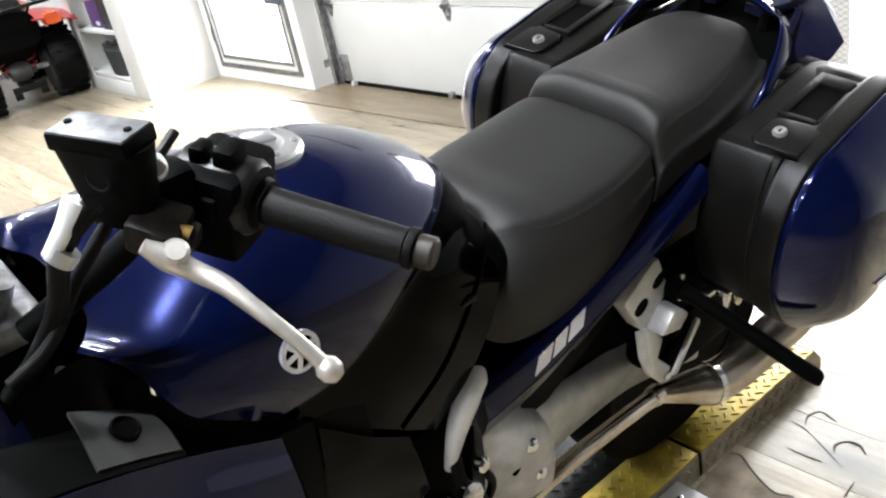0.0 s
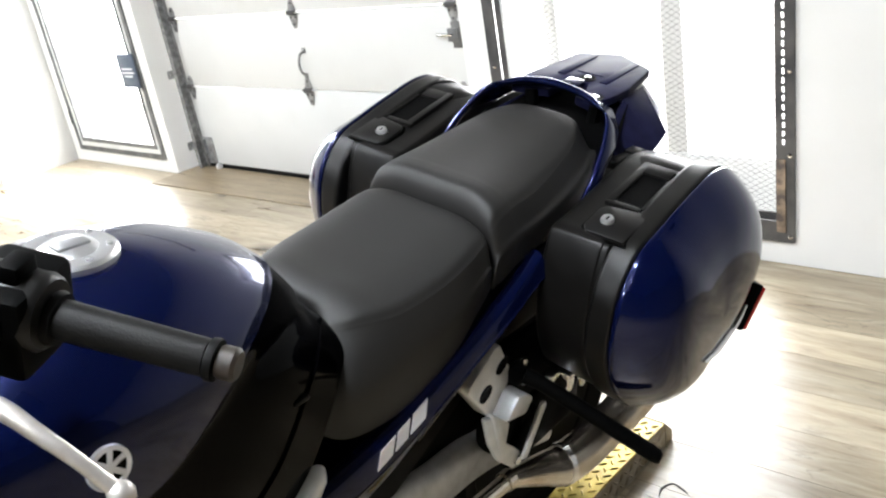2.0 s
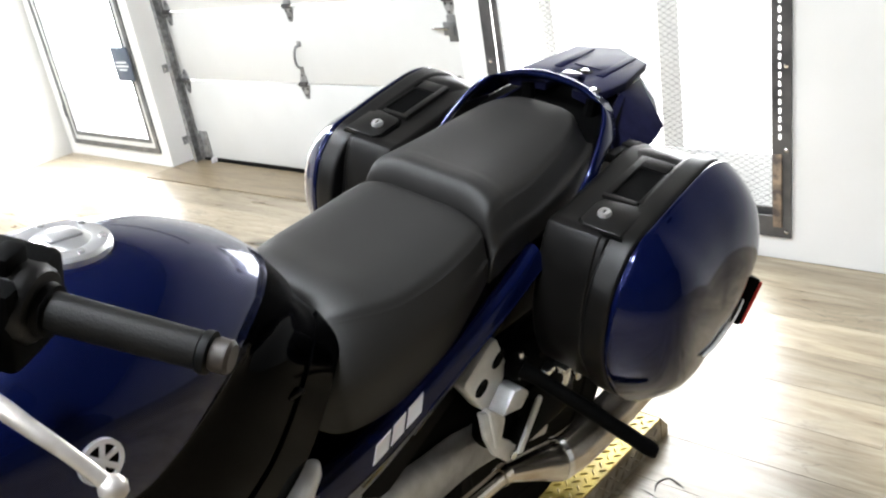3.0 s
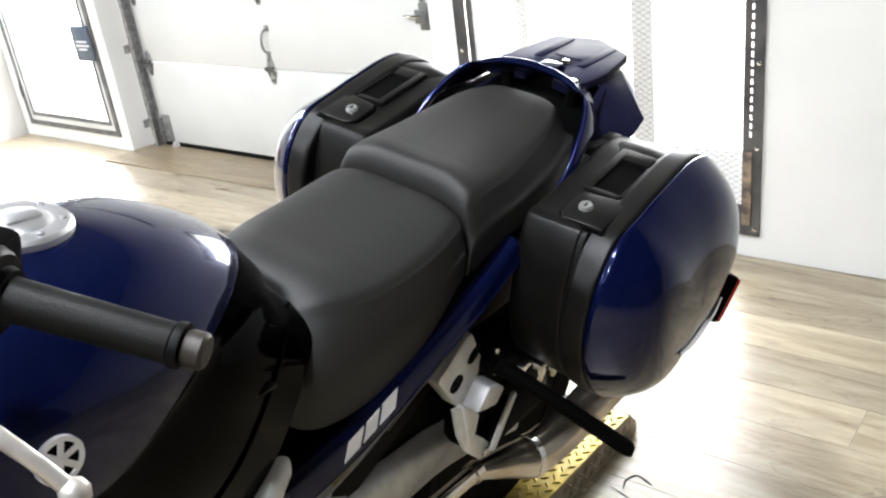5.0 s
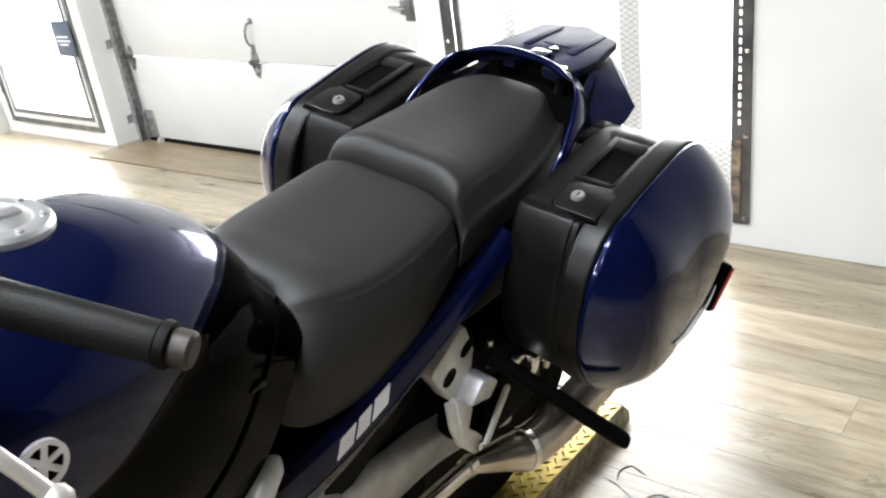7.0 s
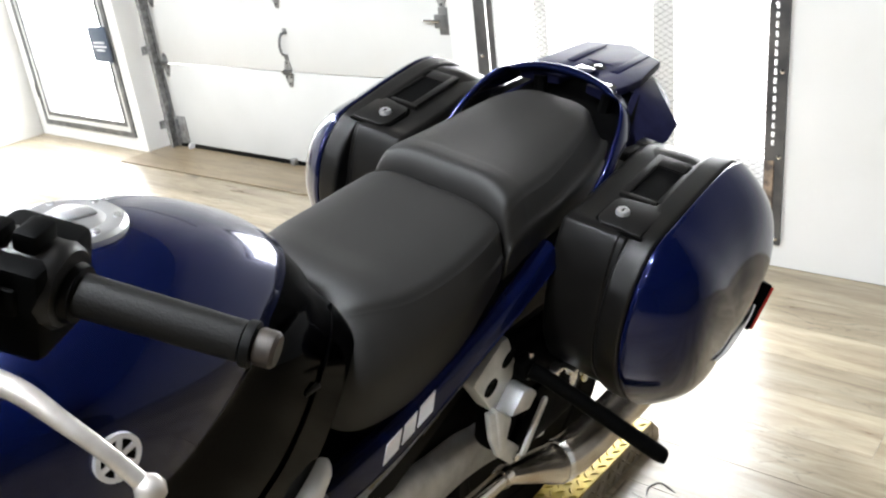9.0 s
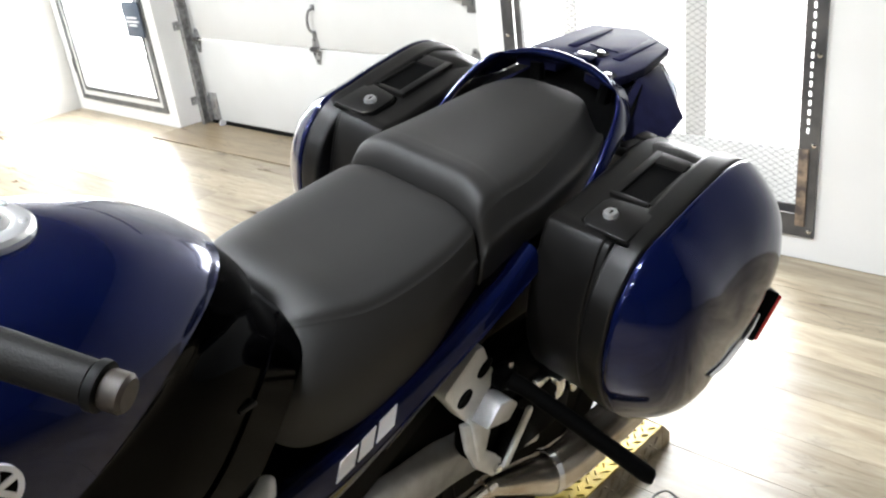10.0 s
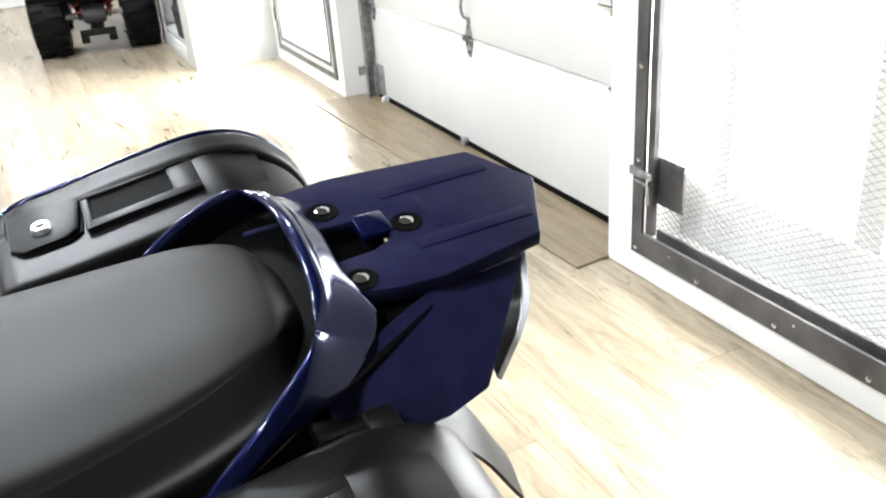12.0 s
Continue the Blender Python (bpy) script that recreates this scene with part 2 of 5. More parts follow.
def tube(bm, points, radius, n=24, sides=10, smooth=True, caps=True):
    """A round bar along a curve; radius is a number or one for each point."""
    pts = curve_points(points, n) if smooth else [Vector(q) for q in points]
    n = len(pts)
    radii = list(radius) if isinstance(radius, (list, tuple)) else [radius] * 2
    rings = []
    up = Vector((0.13, 0.21, 0.97)).normalized()
    for i, q in enumerate(pts):
        d = (pts[min(i + 1, n - 1)] - pts[max(i - 1, 0)]).normalized()
        side = d.cross(up).normalized()
        if side.length < 0.1:
            side = d.cross(Vector((1, 0, 0))).normalized()
        top = side.cross(d).normalized()
        up = top
        u = i / (n - 1) * (len(radii) - 1)
        j = min(int(u), len(radii) - 2)
        r = radii[j] + (radii[j + 1] - radii[j]) * (u - j)
        rings.append([bm.verts.new(q + r * (math.cos(2 * math.pi * s / sides) * side + math.sin(2 * math.pi * s / sides) * top)) for s in range(sides)])
    for a, b in zip(rings, rings[1:]):
        for s in range(sides):
            bm.faces.new((a[s], a[(s + 1) % sides], b[(s + 1) % sides], b[s]))
    if caps:
        bm.faces.new(rings[0][::-1])
        bm.faces.new(rings[-1])
    return bm


def bar(points, radius, n=24, sides=10, smooth=True):
    return tube(bmesh.new(), points, radius, n, sides, smooth)


def plate(outline, thickness, m=None, bevel=0.0, segments=2):
    """A flat plate: an outline in its own x-y plane, extruded along z, then set at m."""
    bm = bmesh.new()
    vs = [bm.verts.new((x, y, 0)) for x, y in outline]
    f = bm.faces.new(vs)
    r = bmesh.ops.extrude_face_region(bm, geom=[f])
    top = [v for v in r["geom"] if isinstance(v, bmesh.types.BMVert)]
    bmesh.ops.translate(bm, verts=top, vec=(0, 0, thickness))
    bmesh.ops.recalc_face_normals(bm, faces=bm.faces[:])
    if bevel:
        bmesh.ops.bevel(bm, geom=bm.edges[:], offset=bevel, segments=segments, profile=0.5, affect="EDGES")
    if m is not None:
        bmesh.ops.transform(bm, matrix=m, verts=bm.verts[:])
    return bm


def turned(profile, m=None, sides=24):
    """A body of revolution about z: rows of radius, height."""
    bm = bmesh.new()
    rings = []
    for r, z in profile:
        rings.append([bm.verts.new((r * math.cos(2 * math.pi * s / sides), r * math.sin(2 * math.pi * s / sides), z)) for s in range(sides)])
    for a, b in zip(rings, rings[1:]):
        for s in range(sides):
            bm.faces.new((a[s], a[(s + 1) % sides], b[(s + 1) % sides], b[s]))
    for ring, (r, z) in ((rings[0], profile[0]), (rings[-1], profile[-1])):
        if r > 1e-4:
            bm.faces.new(ring)
    bmesh.ops.remove_doubles(bm, verts=bm.verts[:], dist=1e-5)
    if m is not None:
        bmesh.ops.transform(bm, matrix=m, verts=bm.verts[:])
    return bm


def toward(p, d, roll=0):
    """The pose at p whose z axis points along d."""
    return Matrix.Translation(p) @ Vector(d).to_track_quat("Z", "Y").to_matrix().to_4x4() @ pose(0, 0, 0, 0, 0, roll)


def thing(name, m, label, category, group="", kind=""):
    e = new(name)
    e.empty_display_size = 0.1
    e.matrix_world = m
    return tagged(e, label, category, group, kind)


# ---- structure ----
WX = 3.59                       # inner face of the wall with the doors
ROOM = (-4.0, -3.5, 11.3, 3.3)  # west, south, north, height


def wall_east():
    w = 0.26
    h, s, n = ROOM[3], ROOM[1], ROOM[2]
    cuts = [((s, 1.83), (0, h)), ((1.83, 3.02), (0, 0.105)), ((1.83, 3.02), (1.78, h)), ((3.02, 3.188), (0, h)), ((3.188, 5.715), (2.38, h)),
            ((5.715, 5.81), (0, h)), ((5.81, 6.93), (0, 0.088)), ((5.81, 6.93), (2.15, h)), ((6.93, n), (0, h))]
    return part("wall_east", boxes(*[((WX, y[0], z[0]), (WX + w, y[1], z[1])) for y, z in cuts]), WALL, smooth=False)


tagged(wall_east(), "white painted wall with door openings", "wall", kind="structure")
# unseen west and south walls and ceiling, darkened to keep fill off the bike
FILL_CUT_DARK = grained(mottled(material("fill_cutting_dark", (0.07, 0.065, 0.06), 0.7), (0.06, 0.055, 0.05), (0.085, 0.08, 0.07), 1.5, 5), 140, 0.15, 0.001)
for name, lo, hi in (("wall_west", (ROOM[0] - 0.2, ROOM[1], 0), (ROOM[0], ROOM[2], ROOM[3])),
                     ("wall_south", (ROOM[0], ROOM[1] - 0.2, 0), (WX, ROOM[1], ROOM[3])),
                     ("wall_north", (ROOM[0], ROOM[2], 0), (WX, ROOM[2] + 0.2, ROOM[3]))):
    tagged(part(name, boxes((lo, hi)), {"wall_west": FILL_CUT_DARK, "wall_south": FILL_CUT_DARK, "wall_north": WALL}[name], smooth=False), "plain showroom wall, added to close the room", "wall", kind="structure")
tagged(part("ceiling", boxes(((ROOM[0] - 0.2, ROOM[1] - 0.2, ROOM[3]), (WX + 0.26, ROOM[2] + 0.2, ROOM[3] + 0.15))), FILL_CUT_DARK, smooth=False), "unseen ceiling, added and darkened to cut fill light", "ceiling", kind="structure")
floor = tagged(part("floor", boxes(((ROOM[0] - 0.2, ROOM[1] - 0.2, -0.12), (WX + 0.30, ROOM[2] + 0.2, -0.004))), PLANK, smooth=False), "light oak vinyl plank floor, glossy and worn", "floor", kind="structure")

CONCRETE = grained(mottled(material("pale_concrete", (0.5, 0.49, 0.47), 0.8), (0.45, 0.44, 0.42), (0.56, 0.55, 0.53), 3, 6), 80, 0.3, 0.002)
tagged(part("ground", boxes(((WX + 0.30, -20, -0.25), (30, 30, -0.06))), CONCRETE, smooth=False), "pale concrete yard outside the doors", "ground", kind="structure")
tagged(part("backdrop", boxes(((9.0, -14, -0.2), (9.1, 26, 12))), OUTSIDE, smooth=False), "bright overcast daylight outside", "sky", kind="structure")


def door_garage():
    d = thing("garage_door", pose(0, 0, 0), "white sectional garage door with ribless panels, closed", "garage door", kind="structure")
    x0, x1, y0, y1 = 3.752, 3.802, 3.180, 5.70
    joints = [0.028, 0.535, 0.950, 1.40, 1.86, 2.40]
    for a, b in zip(joints, joints[1:]):
        bm = boxes(((x0, y0, a + 0.003), (x1, y1, b - 0.003)), bevel=0.006)
        part("panel", bm, DOOR_WHITE, d)
    part("bottom_seal", boxes(((x0 + 0.004, y0, 0.0), (x1, y1, 0.027)), bevel=0.004), RUBBER, d, "black rubber bottom seal")
    # hinges on the joints
    for z in joints[1:3]:
        for y in (5.555, 4.442, 3.352):
            leaf = Matrix(((0, 0, -1, x0), (1, 0, 0, y), (0, 1, 0, z), (0, 0, 0, 1)))
            h = part("hinge", plate([(-0.034, -0.006), (0.034, -0.006), (0.030, -0.034), (0.012, -0.082), (-0.012, -0.082), (-0.030, -0.034)], 0.005, leaf, 0.0012, 1), GALV, d, "galvanised door hinge")
            part("upper_leaf", plate([(-0.032, 0.006), (0.032, 0.006), (0.022, 0.046), (0.010, 0.066), (-0.010, 0.066), (-0.022, 0.046)], 0.005, leaf, 0.0012, 1), GALV, h)
            part("knuckle", boxes(((x0 - 0.022, y - 0.030, z - 0.013), (x0 - 0.003, y + 0.030, z + 0.013)), bevel=0.005), FRAME_STEEL, h)
            for dy, dz in ((0.0, -0.062), (-0.018, -0.026), (0.018, -0.026), (0.0, 0.048)):
                part("screw", turned([(0.0, 0.004), (0.006, 0.003), (0.007, 0.0)], toward((x0 - 0.005, y + dy, z + dz), (-1, 0, 0)), 8), FRAME_STEEL, h)
            part("pin", bar([(x0 - 0.014, y - 0.04, z), (x0 - 0.014, y + 0.04, z)], 0.006, 2, 8, False), CHROME, h)
    lift = part("lift_handle", bar([(x0, 4.420, 0.745), (x0 - 0.03, 4.425, 0.733), (x0 - 0.040, 4.434, 0.685), (x0 - 0.03, 4.438, 0.64), (x0, 4.440, 0.62)], 0.007, 20, 8), GALV, d, "curved steel lift handle")
    part("mount", boxes(((x0 - 0.005, 4.405, 0.735), (x0, 4.435, 0.765)), ((x0 - 0.005, 4.425, 0.595), (x0, 4.455, 0.63)), bevel=0.002), GALV, lift)
    lock = part("slide_lock", boxes(((x0 - 0.014, 3.335, 0.785), (x0, 3.395, 0.845)), ((x0 - 0.006, 3.325, 0.755), (x0, 3.375, 0.875)), bevel=0.002), MID_STEEL, d, "steel slide lock")
    part("bolt", bar([(x0 - 0.018, 3.455, 0.818), (x0 - 0.018, 3.36, 0.816)], [0.006, 0.009], 2, 8, False), CHROME, lock)
    part("corner_bracket", boxes(((x0 - 0.006, 5.49, 0.03), (x0, 5.575, 0.205)), ((x0 - 0.03, 5.565, 0.03), (x0, 5.571, 0.19)), bevel=0.002), GALV, d)
    part("roller", turned([(0.0, 0), (0.02, 0), (0.024, 0.006), (0.02, 0.02), (0.0, 0.02)], toward((x0 - 0.02, 5.45, 0.022), (0, 1, 0)), 14), WHITE_DECAL, d, "white nylon roller")
    part("foot_bracket", boxes(((x0 - 0.03, 4.50, 0.012), (x0, 4.535, 0.05)), bevel=0.004), GALV, d)
    return d


door_garage()


def door_track():
    """The vertical rail at the door's edge, a lipped channel on the reveal."""
    tr = thing("door_track", pose(3.722, 5.615, 0), "galvanised vertical garage door track", "door track", kind="structure")
    part("channel", boxes(((-0.03, 0.006, 0.0), (0.03, 0.012, 2.4)), ((-0.03, -0.02, 0), (-0.026, 0.008, 2.4)), ((0.026, -0.02, 0), (0.03, 0.008, 2.4))), GALV, tr)
    for z in (0.14, 0.6, 1.1):
        b = part("angle", boxes(((-0.07, 0.008, z), (-0.028, 0.013, z + 0.05)), ((-0.034, -0.01, z), (-0.03, 0.01, z + 0.05))), GALV, tr)
        part("screw", turned([(0.0, 0.0), (0.007, 0.0), (0.005, 0.004), (0.0, 0.005)], toward((-0.056, 0.008, z + 0.025), (0, -1, 0)), 10), CHROME, b)
    return tr


door_track()

# threshold in front of the garage door
tm = plate([(3.445, 3.170), (3.60, 3.185), (3.60, 3.192), (3.750, 3.192), (3.750, 5.69), (3.575, 5.71), (3.389, 5.722)], 0.008, Matrix.Translation((0, 0, 0.001)), 0.002, 1)
tagged(part("threshold_mat", tm, MAT_WOOD), "darker brown wood-print vinyl strip by the garage door", "floor mat")


def door_glazed():
    """The glazed side door: two dark lines of metal framing round the glass."""
    d = thing("door_1", pose(0, 0, 0), "white glazed door with thin dark metal framing", "door", kind="structure")
    y0, y1, z0, z1 = 5.81, 6.93, 0.088, 2.15

    def ring(inset, wide, x0, x1):
        a, b, c, e = y0 + inset, y1 - inset, z0 + inset, z1 - inset
        return boxes(((x0, a, c), (x1, b, c + wide)), ((x0, a, e - wide), (x1, b, e)), ((x0, a, c + wide), (x1, a + wide, e - wide)), ((x0, b - wide, c + wide), (x1, b, e - wide)))
    part("frame", ring(0.0, 0.033, WX - 0.012, WX + 0.06), MID_STEEL, d, "grey metal outer frame")
    leaf = part("leaf", ring(0.033, 0.033, WX - 0.006, WX + 0.045), DOOR_WHITE, d, "white door leaf")
    part("glazing_bead", ring(0.066, 0.026, WX - 0.010, WX + 0.03), MID_STEEL, leaf, "grey glazing bead")
    g = part("pane", boxes(((WX + 0.012, y0 + 0.09, z0 + 0.09), (WX + 0.018, y1 - 0.09, z1 - 0.09))), GLASS, d, smooth=False)
    g.visible_shadow = False
    for z in (0.28, 1.15):
        part("hinge", bar([(WX - 0.012, y1 - 0.01, z), (WX - 0.012, y1 - 0.01, z + 0.09)], 0.009, 2, 8, False), FRAME_STEEL, d)
    return d


GLASS = material("door_glass", (0.98, 1.0, 1.0), 0.0)
shader(GLASS).inputs["Transmission Weight"].default_value = 1.0
shader(GLASS).inputs["IOR"].default_value = 1.1
door_glazed()


def door_sign():
    s = thing("door_sign", pose(WX - 0.030, 5.912, 0.677), "blue-grey plastic sign plate with white lettering on the door", "sign")
    part("plate", boxes(((-0.004, -0.098, -0.108), (0.004, 0.098, 0.108)), bevel=0.003), SIGN, s)
    for z, w in ((0.012, 0.12), (-0.012, 0.15), (-0.034, 0.09)):
        part("lettering", boxes(((-0.006, -w / 2, z - 0.006), (-0.0035, w / 2, z + 0.006))), WHITE_DECAL, s)
    part("clip", boxes(((0.0035, -0.02, -0.05), (0.02, 0.02, 0.05))), FRAME_STEEL, s)
    return s


SIGN = mottled(material("sign_blue_grey", (0.08, 0.10, 0.14), 0.4), (0.07, 0.09, 0.125), (0.09, 0.11, 0.15), 20, 3)
door_sign()


# ---- security gate ----
def expanded_mesh(y0, y1, z0, z1, x, cw, ch, t):
    """Diamond mesh of thin twisted strands."""
    verts, faces = [], []
    ny, nz = int((y1 - y0) / cw), int((z1 - z0) / ch)
    for j in range(nz):
        for i in range(ny):
            cy, cz = y0 + (i + 0.5 * (j % 2)) * cw, z0 + j * ch
            for s in (1, -1):
                a, b = Vector((x, cy, cz)), Vector((x, cy + s * cw / 2, cz + ch))
                d = (b - a).normalized()
                n = Vector((0, -d.z, d.y)) * t
                k = len(verts)
                verts += [a + n, a - n, b - n, b + n, a + Vector((t * 2.2, 0, 0)), b + Vector((t * 2.2, 0, 0))]
                faces += [(k, k + 1, k + 2, k + 3), (k + 1, k + 4, k + 5, k + 2), (k + 4, k, k + 3, k + 5)]
    mesh = bpy.data.meshes.new("mesh_panel")
    mesh.from_pydata([tuple(v) for v in verts], [], faces)
    mesh.materials.append(FRAME_STEEL)
    return new("mesh_panel", mesh)


def bolt_head(p, d, parent, r=0.009):
    return part("bolt", turned([(0.0, 0), (r, 0), (r * 0.9, r * 0.35), (r * 0.45, r * 0.62), (0.0, r * 0.68)], toward(p, d), 12), CHROME, parent)


def security_gate():
    g = thing("security_gate", pose(0, 0, 0), "dark steel security gate with bolted frame and expanded metal mesh", "gate", kind="structure")
    y0, y1, z0, z1, w = 1.797, 3.050, 0.088, 1.80, 0.078
    x0, x1 = WX - 0.012, WX - 0.001
    part("bottom_rail", boxes(((x0, y0, z0), (x1, y1, z0 + w))), FRAME_STEEL, g, smooth=False)
    part("top_rail", boxes(((x0, y0, z1 - w), (x1, y1, z1))), FRAME_STEEL, g, smooth=False)
    left = part("left_stile", boxes(((x0, y1 - 0.05, z0 + w), (x1, y1, z1 - w)), ((x0 + 0.012, y1 - 0.085, z0 + w), (x1 + 0.02, y1 - 0.055, z1 - w))), FRAME_STEEL, g, smooth=False)
    right = part("right_stile", boxes(((x0, y0, z0 + w), (x1, y0 + 0.028, z1 - w))), FRAME_STEEL, g, smooth=False)
    # slotted strip beside the right stile: daylight shows through its slots
    rungs = [((x0 + 0.003, y0 + 0.028, z0 + w), (x1, y0 + 0.034, z1 - w)), ((x0 + 0.003, y0 + 0.045, z0 + w), (x1, y0 + 0.066, z1 - w))]
    for k in range(42):
        z = 0.44 + 0.0305 * k
        if z < z1 - w - 0.02:
            rungs.append(((x0 + 0.003, y0 + 0.034, z), (x1, y0 + 0.045, z + 0.011)))
    rungs.append(((x0 + 0.003, y0 + 0.034, z0 + w), (x1, y0 + 0.045, 0.44)))
    part("slotted_strip", boxes(*rungs), FRAME_STEEL, right, "slotted steel strip", False)
    part("rusty_channel", boxes(((x0 - 0.006, y0 + 0.030, z0 + 0.04), (x0 + 0.002, y0 + 0.062, 0.40)), bevel=0.002), RUST, right, "rust-brown channel at the foot of the stile")
    for z in (0.112, 0.415, 0.707, 1.0, 1.30, 1.6):
        bolt_head((x0, y0 + 0.015, z), (-1, 0, 0), right)
    for z in (0.415, 0.714, 1.0, 1.30, 1.6):
        bolt_head((x0, y1 - 0.026, z), (-1, 0, 0), left)
    for y in (2.119, 2.425, 2.733, 3.026):
        bolt_head((x0, y, z0 + 0.018), (-1, 0, 0), g)
    for y in (2.066, 2.36, 2.86):
        bolt_head((x0, y, z0 + 0.05), (-1, 0, 0), g, 0.005)
    m = expanded_mesh(y0 + 0.04, y1 - 0.03, z0 + 0.05, z1 - 0.03, WX + 0.016, 0.036, 0.0105, 0.0006)
    m.parent = g
    m["kind"] = "stuff"
    part("inner_rail", boxes(((WX + 0.021, y0 + 0.062, z0 + 0.02), (WX + 0.030, y1 - 0.086, z0 + 0.098))), FRAME_STEEL, g, "dark inner rail behind the mesh", False)
    latch = part("latch_plate", boxes(((WX + 0.021, 2.852, 0.275), (WX + 0.027, 3.00, 0.432)), ((WX + 0.021, 2.815, 0.990), (WX + 0.027, 3.00, 1.105))), FRAME_STEEL, g, "dark latch plate", False)
    part("padlock_hasp", boxes(((x0 - 0.014, 3.0, 0.362), (x0, 3.055, 0.392)), ((x0 - 0.02, 2.95, 0.367), (x0 - 0.006, 3.01, 0.389)), bevel=0.003), GALV, latch, "galvanised slide latch")
    part("latch_rod", bar([(x0 - 0.016, 3.02, 0.352), (x0 - 0.02, 2.968, 0.352), (x0 - 0.02, 2.955, 0.335), (x0 - 0.018, 2.955, 0.285)], 0.005, 12, 8), GALV, latch)
    return g


security_gate()


def outer_door():
    """The glazed white door behind the gate: stiles and a bottom rail."""
    d = thing("door_2", pose(3.76, 0, 0), "white glazed outer door behind the security gate", "door", kind="structure")
    for n, lo, hi in (("stile", (0, 1.852, 0.33), (0.045, 1.90, 1.72)), ("stile", (0, 2.272, 0.33), (0.045, 2.36, 1.72)), ("stile", (0, 2.82, 0.33), (0.045, 2.89, 1.72)),
                      ("bottom_rail", (0, 1.852, 0.107), (0.045, 3.018, 0.33)), ("top_rail", (0, 1.852, 1.72), (0.045, 3.018, 1.775))):
        part(n, boxes((lo, hi), bevel=0.004), DOOR_WHITE, d)
    return d


outer_door()


# ---- ceiling lamps ----
def ceiling_lamp():
    c = thing("ceiling_light", pose(1.35, 3.9, ROOM[3]), "round white ceiling light, switched on", "ceiling light", "showroom ceiling lights")
    part("housing", turned([(0.0, 0.0), (0.13, 0.0), (0.15, -0.02), (0.16, -0.07), (0.145, -0.075), (0.14, -0.05)], None, 28), WALL, c)
    part("diffuser", turned([(0.14, -0.052), (0.12, -0.07), (0.0, -0.078)], None, 28), DIFFUSER, c)
    lamp = bpy.data.lights.new("bulb", "AREA")
    lamp.shape, lamp.size, lamp.energy, lamp.color = "DISK", 0.28, 70, (0.88, 0.937, 1.0)
    b = new("bulb", lamp)
    b.parent = c
    b.matrix_basis = pose(0, 0, -0.10)
    return c


first = ceiling_lamp()
for x, y in ((-0.9, 4.4), (1.6, 6.9), (-0.9, 7.2), (1.9, 9.4), (-2.9, 3.0), (-0.9, 0.8), (0.75, 1.6)):
    copy_thing(first, pose(x, y, ROOM[3]))


from mathutils.bvhtree import BVHTree

SPAR = grained(mottled(material("silver_paint", (0.70, 0.70, 0.695), 0.42, 0.2), (0.63, 0.63, 0.625), (0.76, 0.76, 0.755), 22, 4), 400, 0.1)
CAST_GREY = grained(mottled(material("cast_grey", (0.55, 0.55, 0.56), 0.42, 0.3), (0.46, 0.46, 0.47), (0.62, 0.62, 0.63), 22, 4), 400, 0.12)
POLISHED = material("polished_alloy", (0.86, 0.86, 0.87), 0.28, 0.9)

# ---- motorcycle: x runs to its tail, y to its right, z up along it; it leans on its stand ----
bike = thing("motorcycle", pose(1.8988, 1.9067, 0.0638, 11.18, -0.24, -1.02), "dark blue touring motorcycle with black panniers, leaning on its stand", "motorcycle")


def left_right(make):
    """Builds a part once for each side."""
    for s in (-1, 1):
        make(s)


def flip(bm, s):
    """Turns a part drawn for the left (y < 0) to the right side."""
    if s > 0:
        bmesh.ops.scale(bm, vec=(1, -1, 1), verts=bm.verts[:])
    return bm


def seat_row(x, z, w, drop, side, low, lean=0.0):
    """A seat's cross-section: crown height, width to the crease and its drop, width of the flank and its lower edge."""
    return mirrored([(x, 0, z), (x, -w * 0.55, z - 0.001), (x - lean * 0.2, -w * 0.88, z - drop * 0.40), (x - lean * 0.30, -w * 0.972, z - drop * 0.80), (x - lean * 0.35, -w, z - drop), (x - lean * 0.6, -(w + side) / 2 - 0.002, z - drop - 0.03), (x - lean * 0.8, -side, (z - drop + low) / 2), (x - lean, -side + 0.002, low)])


